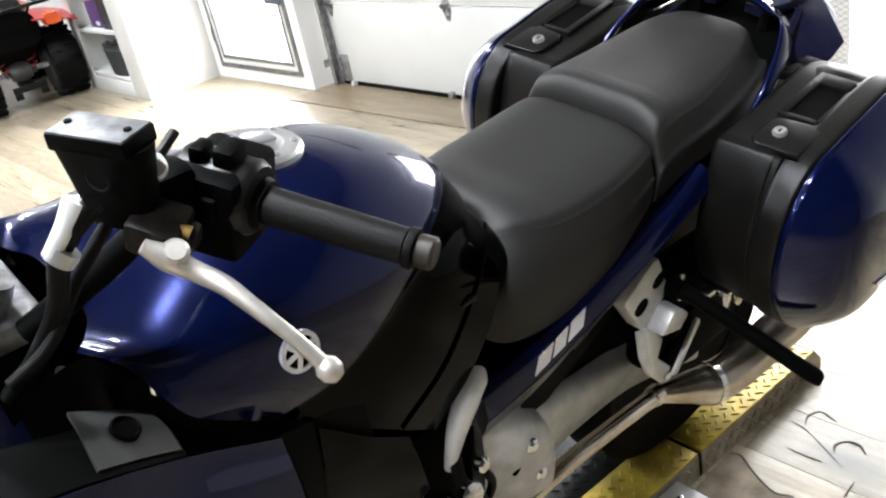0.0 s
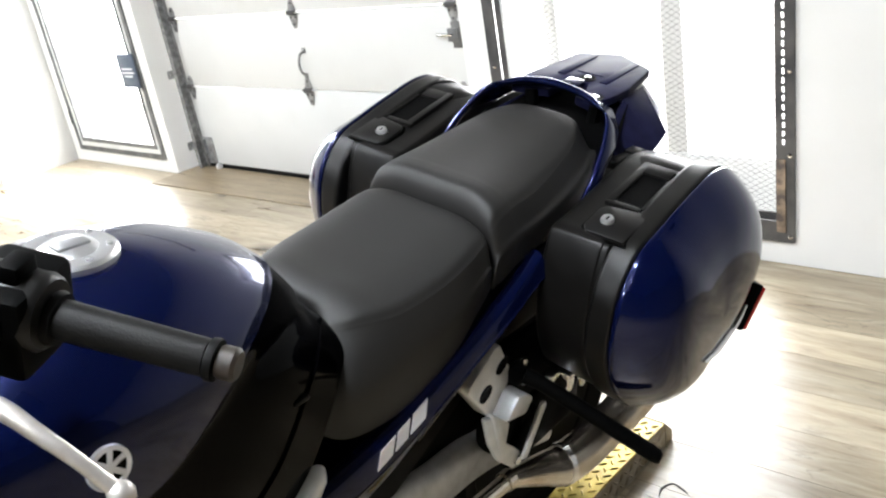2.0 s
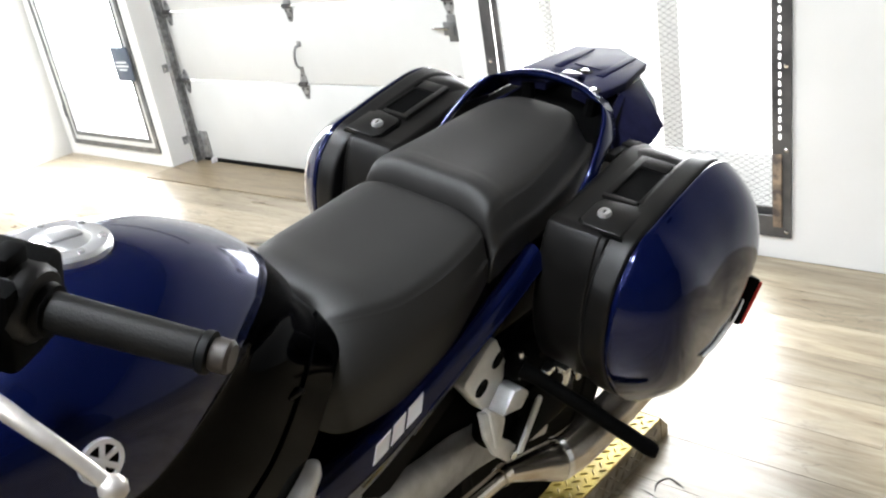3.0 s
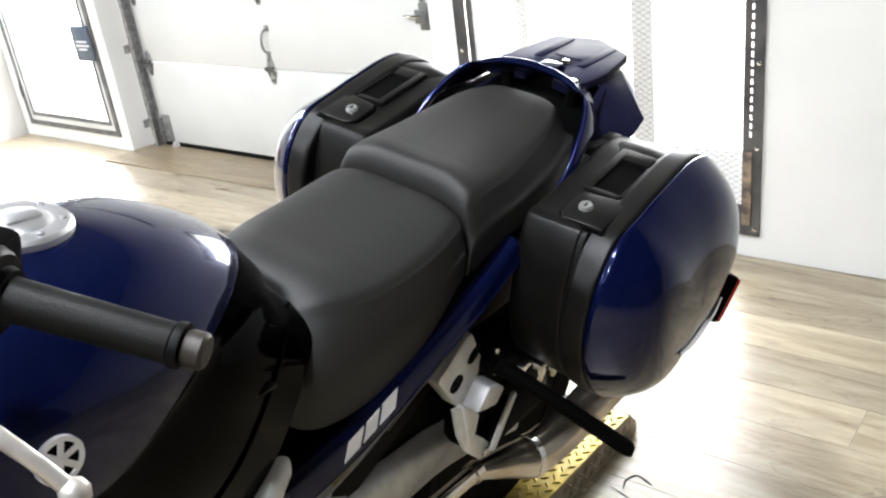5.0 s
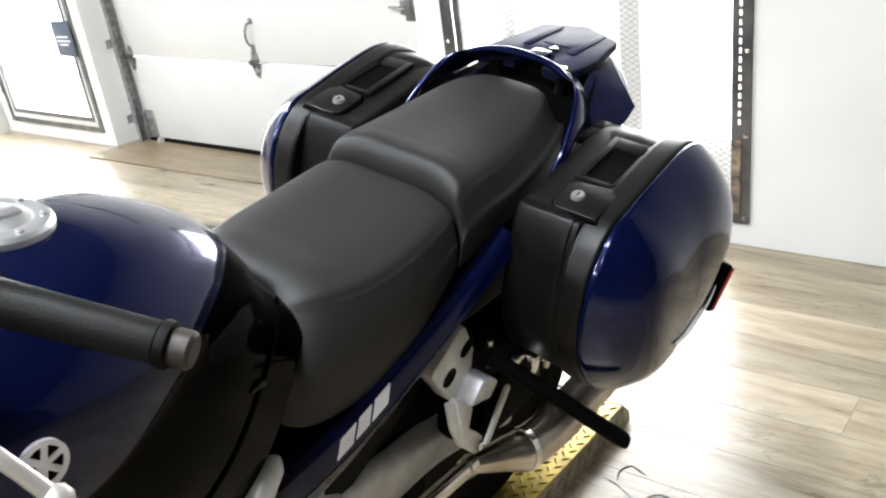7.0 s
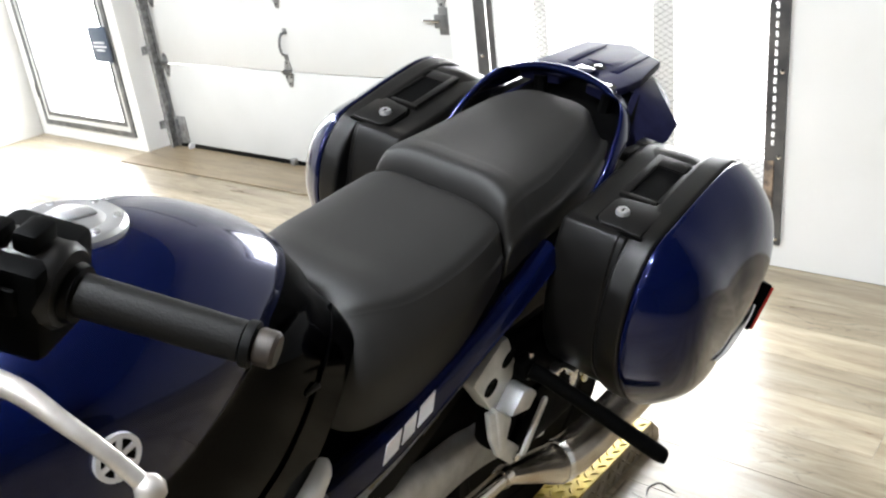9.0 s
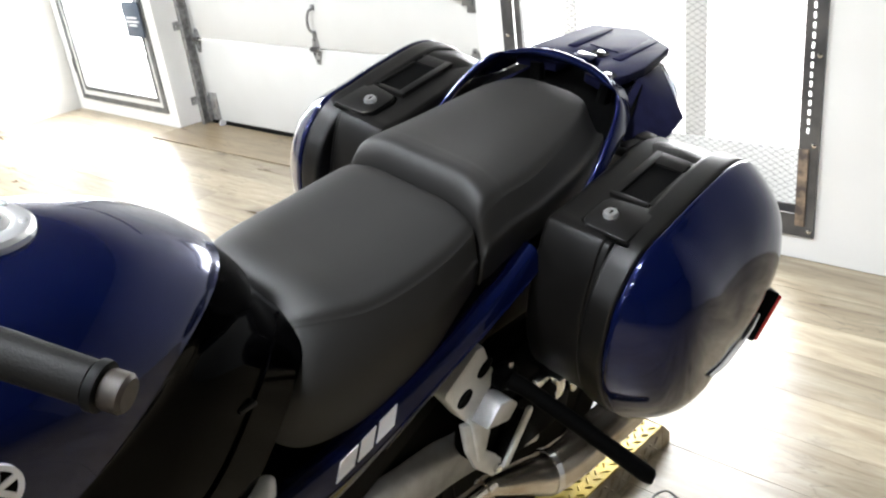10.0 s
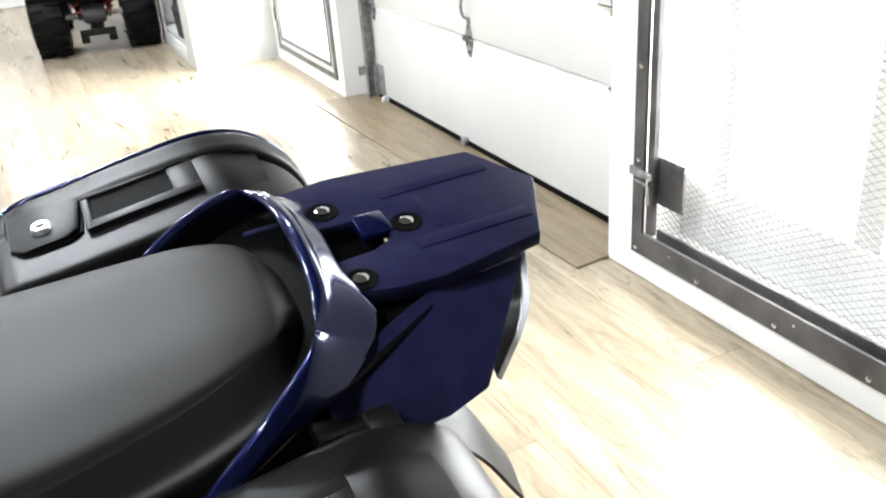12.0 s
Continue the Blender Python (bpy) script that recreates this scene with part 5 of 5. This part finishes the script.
        lowp = [[(-0.875, -0.205, 0.872), (-0.895, -0.236, 0.80), (-0.915, -0.236, 0.62)], [(-0.80, -0.195, 0.79), (-0.80, -0.205, 0.72), (-0.80, -0.205, 0.62)], [(-0.74, -0.182, 0.735), (-0.73, -0.188, 0.68), (-0.72, -0.188, 0.62)]]
        part("lower_panel", flip(thick(skin(lowp, 12, 12), 0.004), s), GLOSS_BLACK, bike, "gloss black lower panel")


# sheen of the black fairing plate, as a grey base colour
PANEL_SHEEN = grained(mottled(material("panel_sheen_grey", (0.011, 0.0105, 0.010), 0.5), (0.007, 0.0068, 0.0065), (0.015, 0.0146, 0.014), 30, 5), 500, 0.2)
YOKE = grained(mottled(material("worn_cast_alloy", (0.22, 0.22, 0.22), 0.42, 0.8), (0.10, 0.10, 0.10), (0.36, 0.36, 0.36), 45, 5), 300, 0.3)
LIDGREY = grained(mottled(material("lid_grey", (0.10, 0.10, 0.105), 0.45), (0.05, 0.05, 0.052), (0.16, 0.16, 0.165), 60, 5), 500, 0.2)
PERCH = mottled(material("perch_brown", (0.010, 0.0075, 0.006), 0.5, 0.1, spec=0.2), (0.004, 0.003, 0.0025), (0.018, 0.013, 0.010), 70, 4)
BRASS = material("brass", (0.55, 0.38, 0.12), 0.35, 0.9)
controls()


# ---- motorcycle lift ----
def lift_deck():
    d = thing("motorcycle_lift", Matrix.Translation((1.961, 1.744, 0)) @ pose(0, 0, 0, 0, 0, -2.2) @ Matrix.Translation((-1.9515, -1.742, 0)), "low motorcycle lift with black deck and yellow diamond-plate edges", "motorcycle lift")
    y0, yb, y2, y3, zt = 1.742, 1.857, 2.36, 2.475, 0.070
    part("deck", boxes(((0.05, yb + 0.002, 0.03), (1.945, y2, zt - 0.002)), ((1.958, yb + 0.002, 0.03), (2.43, y2, zt - 0.002)), bevel=0.003), DECK_BLACK, d, "black diamond-plate deck")
    for ya, ybb in ((y0, yb), (y2 + 0.002, y3)):
        for xa, xb in ((0.05, 1.945), (1.958, 2.43)):
            part("edge_plate", boxes(((xa, ya, zt - 0.006), (xb, ybb, zt)), bevel=0.0015), YELLOW, d, "yellow diamond-plate edge strip, scuffed")
            part("side_plate", boxes(((xa, ya if ya == y0 else ybb - 0.004, 0.0), (xb, ya + 0.004 if ya == y0 else ybb, zt - 0.007))), PLATE_METAL, d, "bare metal diamond-plate side", False)
    bm = bmesh.new()
    for a, b, c, e in (((2.432, y0, 0), (2.432, y3, 0), (2.432, y3, zt), (2.432, y0, zt)), ((2.465, y0, 0), (2.465, y3, 0), (2.465, y3, 0.030), (2.465, y0, 0.030))):
        for q in (a, b, c, e):
            bm.verts.new(q)
    bm.verts.ensure_lookup_table()
    v = bm.verts
    for f in ((0, 1, 2, 3), (4, 5, 6, 7), (0, 1, 5, 4), (3, 2, 6, 7), (0, 3, 7, 4), (1, 2, 6, 5)):
        bm.faces.new([v[i] for i in f])
    part("end_ramp", bm, PLATE_METAL, d, "sloped metal end", False)
    part("joint_channel", boxes(((1.946, y0 + 0.002, 0.0), (1.957, y3 - 0.002, zt - 0.004))), PLASTIC_DARK, d, smooth=False)
    # raised treads
    rng = random.Random(4)
    for name, xa, xb, ya, yb2, mat in (("tread", 1.40, 1.94, y0, yb, YELLOW), ("tread", 1.965, 2.425, y0, yb, YELLOW), ("tread", 1.45, 1.94, yb + 0.01, 2.0, DECK_BLACK), ("tread", 1.965, 2.4, yb + 0.01, 2.0, DECK_BLACK)):
        bm = bmesh.new()
        for k in range(int((xb - xa) / 0.0166)):
            for j in range(8):
                y = ya + 0.013 + 0.0332 * j + (0.0166 if k % 2 else 0.0)
                if y < yb2 - 0.008:
                    lug(bm, pose(xa + 0.010 + k * 0.0166, y, zt - 0.0002, 0, 0, 45 if k % 2 else -45))
        tr = part(name, bm, mat, d)
        tr["kind"] = "stuff"
    bm = bmesh.new()
    for xa, xb in ((1.40, 1.94), (1.965, 2.425)):
        for i in range(int((xb - xa) / 0.0235)):
            for j in range(2):
                m = Matrix.Translation((xa + 0.012 + i * 0.0235, y0 - 0.0002, 0.018 + j * 0.026)) @ pose(0, 0, 0, 90, 0, 0) @ pose(0, 0, 0, 0, 0, 45 if (i + j) % 2 else -45)
                lug(bm, m)
    tr = part("side_tread", bm, PLATE_METAL, d)
    tr["kind"] = "stuff"
    # stand support hung on the side
    sb = part("stand_bracket", boxes(((1.70, 1.63, 0.0), (1.86, 1.738, 0.055)), ((1.70, 1.63, 0.055), (1.705, 1.738, 0.075)), bevel=0.003), ALLOY, d, "bright metal support block")
    for x in (1.74, 1.82):
        bolt_head((x, 1.70, 0.055), (0, 0, 1), sb, 0.008)
    return d


def lug(bm, m):
    """One raised lens-shaped tread."""
    l, w, h = 0.0122, 0.0029, 0.0036
    vs = [bm.verts.new(m @ Vector(q)) for q in ((-l, 0, 0), (-l * 0.4, -w, 0), (l * 0.4, -w, 0), (l, 0, 0), (l * 0.4, w, 0), (-l * 0.4, w, 0), (-l * 0.45, 0, h), (l * 0.45, 0, h))]
    for f in ((0, 1, 6), (1, 2, 7, 6), (2, 3, 7), (3, 4, 7), (4, 5, 6, 7), (5, 0, 6)):
        bm.faces.new([vs[i] for i in f])


YELLOW = grained(mottled(material("yellow_plate", (0.42, 0.30, 0.03), 0.42, 0.25), (0.30, 0.22, 0.03), (0.52, 0.38, 0.05), 18, 6, rough=(0.3, 0.5)), 160, 0.15)
DECK_BLACK = grained(material("black_deck", (0.006, 0.006, 0.0065), 0.36, spec=0.35), 200, 0.2)
PLATE_METAL = grained(mottled(material("tread_metal", (0.42, 0.37, 0.28), 0.35, 0.8), (0.34, 0.29, 0.20), (0.52, 0.49, 0.44), 22, 5, rough=(0.25, 0.45)), 160, 0.15)
lift_deck()


# ---- shelf unit and what stands in it ----
def shelf_unit():
    s = thing("shelf_unit", pose(3.03, 7.03, 0), "tall white open shelf unit against the wall", "shelf")
    w, d, h, t = 1.17, WX - 3.03 - 0.004, 2.1, 0.03
    part("side_panel", boxes(((0, 0, 0), (d, t, h)), bevel=0.002), DOOR_WHITE, s)
    part("side_panel", boxes(((0, w - t, 0), (d, w, h)), bevel=0.002), DOOR_WHITE, s)
    part("back_panel", boxes(((d - 0.012, t, 0), (d, w - t, h)), bevel=0.001), DOOR_WHITE, s)
    part("plinth", boxes(((0.01, t, 0), (0.03, w - t, 0.115)), bevel=0.001), DOOR_WHITE, s)
    for z in (0.115, 0.465, 0.86, 1.27, 1.69, 2.07):
        part("shelf", boxes(((0.002, t, z), (d - 0.012, w - t, z + 0.028)), bevel=0.002), DOOR_WHITE, s)
    part("face_stile", boxes(((-0.018, 0, 0), (-0.001, 0.27, h)), bevel=0.002), DOOR_WHITE, s, "broad white face board")
    part("face_stile", boxes(((-0.018, w - 0.13, 0), (-0.001, w, h)), bevel=0.002), DOOR_WHITE, s)
    part("face_rail", boxes(((-0.018, 0.272, 0), (-0.001, w - 0.132, 0.11)), bevel=0.002), DOOR_WHITE, s)
    return s


shelf_unit()
BIN = grained(mottled(material("charcoal_plastic", (0.03, 0.03, 0.032), 0.5), (0.025, 0.025, 0.027), (0.04, 0.04, 0.042), 12, 3), 300, 0.2)
PURPLE = material("purple_box", (0.09, 0.045, 0.14), 0.45)


def storage_bin():
    b = thing("storage_bin", pose(3.07, 7.34, 0.144, 0, 0, 0), "charcoal plastic storage case with carry handle on the shelf", "storage case")
    part("body", skin([[(0.01, 0.02, 0), (0.40, 0.02, 0), (0.40, 0.42, 0), (0.01, 0.42, 0)], [(0, 0.0, 0.2), (0.42, 0.0, 0.2), (0.42, 0.44, 0.2), (0, 0.44, 0.2)]], 3, 24, True, True), BIN, b)
    part("lid", boxes(((-0.01, -0.008, 0.201), (0.43, 0.448, 0.235)), bevel=0.008), BIN, b)
    part("handle", bar([(-0.005, 0.14, 0.235), (-0.02, 0.15, 0.265), (-0.02, 0.29, 0.265), (-0.005, 0.30, 0.235)], 0.009, 20, 8), BIN, b, "grey carry handle")
    part("latch", boxes(((-0.016, 0.08, 0.17), (-0.002, 0.11, 0.21)), bevel=0.003), GALV, b)
    return b


storage_bin()


def carton(name, label, p, size, mat, badge):
    c = thing(name, pose(*p), label, "box")
    part("body", boxes(((0, 0, 0), size), bevel=0.004), mat, c)
    part("label_panel", boxes(((-0.0015, size[1] * badge[0], size[2] * badge[1]), (0.001, size[1] * badge[2], size[2] * badge[3]))), WHITE_DECAL, c, "white printed label", False)
    part("tape", boxes(((0.002, size[1] * 0.46, size[2]), (size[0] - 0.002, size[1] * 0.54, size[2] + 0.001))), PLASTIC, c, smooth=False)
    return c


carton("product_box", "black product box with white label on the shelf", (3.06, 7.34, 0.494), (0.3, 0.26, 0.36), BIN, (0.12, 0.4, 0.3, 0.75))
carton("product_box", "purple product box standing on the shelf", (3.08, 7.66, 0.494), (0.25, 0.24, 0.20), PURPLE, (0.2, 0.1, 0.5, 0.25))
carton("product_box", "small dark box standing on the upper shelf", (3.08, 7.45, 0.889), (0.25, 0.4, 0.25), BIN, (0.2, 0.3, 0.5, 0.6))


# ---- quad bike beside the shelf ----
def quad_bike():
    q = thing("quad_bike", pose(2.556, 8.33, 0, 0, 0, -6), "red quad bike with knobbly black tyres and tail lamp", "quad bike")
    red = material("red_plastic", (0.42, 0.015, 0.012), 0.3, 0, 0.3)
    for x, y in ((-0.33, 0.0), (0.33, 0.0), (-0.33, 1.2), (0.33, 1.2)):
        r = 0.275
        tyre = turned([(0.15, -0.11), (0.22, -0.125), (r - 0.02, -0.11), (r, -0.07), (r, 0.07), (r - 0.02, 0.11), (0.22, 0.125), (0.15, 0.11)], toward((x, y, r), (1, 0, 0)), 32)
        wheel = part("tyre", tyre, RUBBER, q)
        bm = bmesh.new()
        for k in range(20):
            for s in (-1, 1):
                box(bm, (-0.012, s * 0.02 if s > 0 else -0.115, r - 0.012), (0.012, 0.115 if s > 0 else -0.02, r + 0.012), 0.003,
                    Matrix.Translation((x, y, r)) @ pose(0, 0, 0, 0, 0, 90) @ pose(0, 0, 0, 0, 0, 0) @ Matrix.Rotation(2 * math.pi * (k + 0.25 * s) / 20, 4, "Y"))
        part("tread", bm, RUBBER, wheel)
        part("rim", turned([(0.0, -0.05), (0.05, -0.06), (0.12, -0.09), (0.152, -0.11), (0.152, 0.11), (0.12, 0.09), (0.05, 0.06), (0.0, 0.05)], toward((x, y, r), (1, 0, 0)), 24), GALV, wheel, "bare metal rim")
    part("rear_axle", bar([(-0.34, 0, 0.275), (0.34, 0, 0.275)], 0.022, 2, 10, False), GALV, q, "bare metal axle")
    part("front_axle", bar([(-0.34, 1.2, 0.275), (0.34, 1.2, 0.275)], 0.02, 2, 10, False), FRAME_STEEL, q)
    part("differential", turned([(0.0, -0.09), (0.06, -0.08), (0.085, 0.0), (0.06, 0.08), (0.0, 0.09)], toward((0, 0, 0.275), (1, 0, 0)), 16), FRAME_STEEL, q)
    part("hitch_plate", boxes(((-0.13, -0.17, 0.14), (0.13, -0.15, 0.19)), ((-0.13, -0.17, 0.09), (-0.07, -0.15, 0.14)), ((0.07, -0.17, 0.09), (0.13, -0.15, 0.14)), ((-0.05, -0.15, 0.16), (0.05, 0.1, 0.19)), bevel=0.004), PLASTIC, q, "black steel tow hitch")
    for s in (-1, 1):
        part("shock_absorber", bar([(s * 0.10, -0.03, 0.25), (s * 0.17, 0.12, 0.58)], 0.02, 2, 10, False), CHROME, q, "chrome shock absorber")
        sp = bmesh.new()
        tube(sp, [(s * 0.10 + s * 0.07 * k / 40 + 0.034 * math.cos(k * 0.9), -0.03 + 0.15 * k / 40 + 0.034 * math.sin(k * 0.9), 0.27 + 0.28 * k / 40) for k in range(40)], 0.007, 40, 6, False)
        part("spring", sp, material("red_spring", (0.35, 0.02, 0.02), 0.4), q, "red coil spring")
        part("rear_mudguard", thick(skin([[(s * 0.17, -0.32, 0.66), (s * 0.32, -0.33, 0.64), (s * 0.50, -0.30, 0.58)], [(s * 0.17, 0.0, 0.72), (s * 0.33, 0.0, 0.70), (s * 0.52, 0.0, 0.64)],
                                         [(s * 0.17, 0.36, 0.60), (s * 0.33, 0.36, 0.58), (s * 0.50, 0.33, 0.50)]], 14, 10), 0.008), red, q, "glossy red mudguard")
        lamp = part("tail_lamp", skin([[(s * 0.32 - 0.05, -0.33, 0.60), (s * 0.32 + 0.05, -0.33, 0.60), (s * 0.32 + 0.05, -0.33, 0.67), (s * 0.32 - 0.05, -0.33, 0.67)],
                                       [(s * 0.32 - 0.06, -0.25, 0.59), (s * 0.32 + 0.06, -0.25, 0.59), (s * 0.32 + 0.06, -0.25, 0.68), (s * 0.32 - 0.06, -0.25, 0.68)]], 4, 20, True, True),
                    ORANGE_LENS, q, "orange-red tail lamp")
        part("lamp_housing", boxes(((s * 0.32 - 0.06, -0.25, 0.59), (s * 0.32 + 0.06, -0.20, 0.68)), bevel=0.006), PLASTIC, lamp)
    part("body", skin([[(-0.17, -0.30, 0.5), (0.17, -0.30, 0.5), (0.16, -0.30, 0.72), (-0.16, -0.30, 0.72)], [(-0.18, 0.2, 0.35), (0.18, 0.2, 0.35), (0.15, 0.2, 0.78), (-0.15, 0.2, 0.78)],
                       [(-0.2, 0.8, 0.3), (0.2, 0.8, 0.3), (0.16, 0.8, 0.80), (-0.16, 0.8, 0.80)], [(-0.2, 1.35, 0.4), (0.2, 1.35, 0.4), (0.17, 1.35, 0.8), (-0.17, 1.35, 0.8)]], 20, 28, True, True), PLASTIC_DARK, q)
    part("seat", skin([[(-0.13, -0.2, 0.74), (0.13, -0.2, 0.74), (0.12, -0.2, 0.83), (-0.12, -0.2, 0.83)], [(-0.15, 0.2, 0.76), (0.15, 0.2, 0.76), (0.13, 0.2, 0.85), (-0.13, 0.2, 0.85)],
                       [(-0.12, 0.6, 0.78), (0.12, 0.6, 0.78), (0.10, 0.6, 0.86), (-0.10, 0.6, 0.86)]], 14, 24, True, True), VINYL, q)
    rack = part("rear_rack", bar([(-0.36, -0.36, 0.78), (0.36, -0.36, 0.78), (0.38, 0.1, 0.80), (-0.38, 0.1, 0.80), (-0.36, -0.36, 0.78)], 0.013, 60, 8), PLASTIC, q, "black tubular cargo rack")
    for x in (-0.24, -0.12, 0.0, 0.12, 0.24):
        part("rack_bar", bar([(x, -0.36, 0.785), (x, 0.1, 0.80)], 0.009, 2, 8, False), PLASTIC, rack)
    for s in (-1, 1):
        part("rack_post", bar([(s * 0.16, -0.25, 0.70), (s * 0.2, -0.3, 0.785)], 0.011, 2, 8, False), PLASTIC, rack)
    part("front_cowl", skin([[(-0.40, 1.0, 0.62), (-0.2, 1.0, 0.80), (0.2, 1.0, 0.80), (0.40, 1.0, 0.62)], [(-0.46, 1.25, 0.64), (-0.2, 1.25, 0.82), (0.2, 1.25, 0.82), (0.46, 1.25, 0.64)],
                             [(-0.40, 1.55, 0.5), (-0.2, 1.6, 0.66), (0.2, 1.6, 0.66), (0.40, 1.55, 0.5)]], 14, 20), red, q, "glossy red front bodywork")
    part("handlebar", bar([(-0.38, 0.72, 1.02), (-0.2, 0.8, 1.02), (0, 0.85, 0.9), (0.2, 0.8, 1.02), (0.38, 0.72, 1.02)], 0.013, 30, 8), PLASTIC, q)
    return q


ORANGE_LENS = material("orange_red_lens", (0.75, 0.10, 0.02), 0.2, 0, 0.5)
quad_bike()

# ---- torn and cracked vinyl beside the lift ----
BARE = grained(mottled(material("bare_underlay", (0.20, 0.155, 0.11), 0.75), (0.14, 0.105, 0.07), (0.28, 0.23, 0.17), 14, 6), 120, 0.4, 0.001)
# dark of the cracks, and of the shadow painted along the torn edge
EDGE_SHADE_CRACK = material("edge_shade_and_crack", (0.07, 0.06, 0.05), 0.8)


def torn_floor():
    for outline in ([(2.058, 1.735), (2.068, 1.710), (2.038, 1.662), (2.006, 1.594), (2.014, 1.555), (1.913, 1.628), (1.880, 1.688), (1.910, 1.725), (1.960, 1.733)],):
        rim = curve_points([(x, y, 0.0) for x, y in outline], 48, True)
        jag = random.Random(5)
        rim = [(q.x + jag.uniform(-0.003, 0.003), q.y + jag.uniform(-0.003, 0.003)) for q in rim]
        part("bare_patch", plate(rim, 0.0012, Matrix.Translation((0, 0, 0.0004))), BARE, floor, "brown underlay bared by torn vinyl", False)
    # first line: shadow at the patch's rim, drawn as a dark bar; then cracks
    for line, r in (([(2.058, 1.735), (2.068, 1.710), (2.038, 1.662), (2.006, 1.594), (2.014, 1.555), (1.998, 1.518)], 0.0038), ([(2.151, 1.639), (2.148, 1.612), (2.148, 1.582), (2.151, 1.555)], 0.0024),
                    ([(2.247, 1.647), (2.279, 1.656), (2.308, 1.641), (2.300, 1.611), (2.292, 1.593)], 0.0034), ([(2.195, 1.550), (2.218, 1.560), (2.243, 1.544), (2.245, 1.516), (2.224, 1.493)], 0.0036),
                    ([(2.132, 1.475), (2.095, 1.472), (2.074, 1.471)], 0.0026), ([(2.242, 1.683), (2.229, 1.635), (2.197, 1.578), (2.159, 1.515)], 0.0016)):
        bm = bar([(x, y, 0.0) for x, y in line], [r * 0.3, r, r * 0.7, r, r * 0.3], 28, 8)
        bmesh.ops.scale(bm, vec=(1, 1, 0.5), verts=bm.verts[:])
        bmesh.ops.translate(bm, verts=bm.verts[:], vec=(0, 0, 0.001))
        part("crack", bm, EDGE_SHADE_CRACK, floor)


torn_floor()

# ---- floor planks ----
PW, PL = 0.182, 1.22
plank_mesh = None
rng = random.Random(11)
count = 0
for row in range(19):
    x = 0.10 + row * PW
    y = -0.35 - rng.uniform(0, PL)
    while y < 9.9 and count < 300:
        ya, yb, xb = max(y, -0.4), y + PL, min(x + PW, WX - 0.001)
        full = ya == y and xb == x + PW
        if plank_mesh is None or not full:
            bm = boxes(((0.0006, 0.0006, -0.012), (xb - x - 0.0006, yb - ya - 0.0006, 0.0)))
            ob = part("plank", bm, PLANK, floor, smooth=False)
            if full:
                plank_mesh = ob.data
        else:
            ob = new("plank", plank_mesh)
            ob.parent = floor
        ob.location = (x, ya, 0.0)
        count += 1
        y = yb
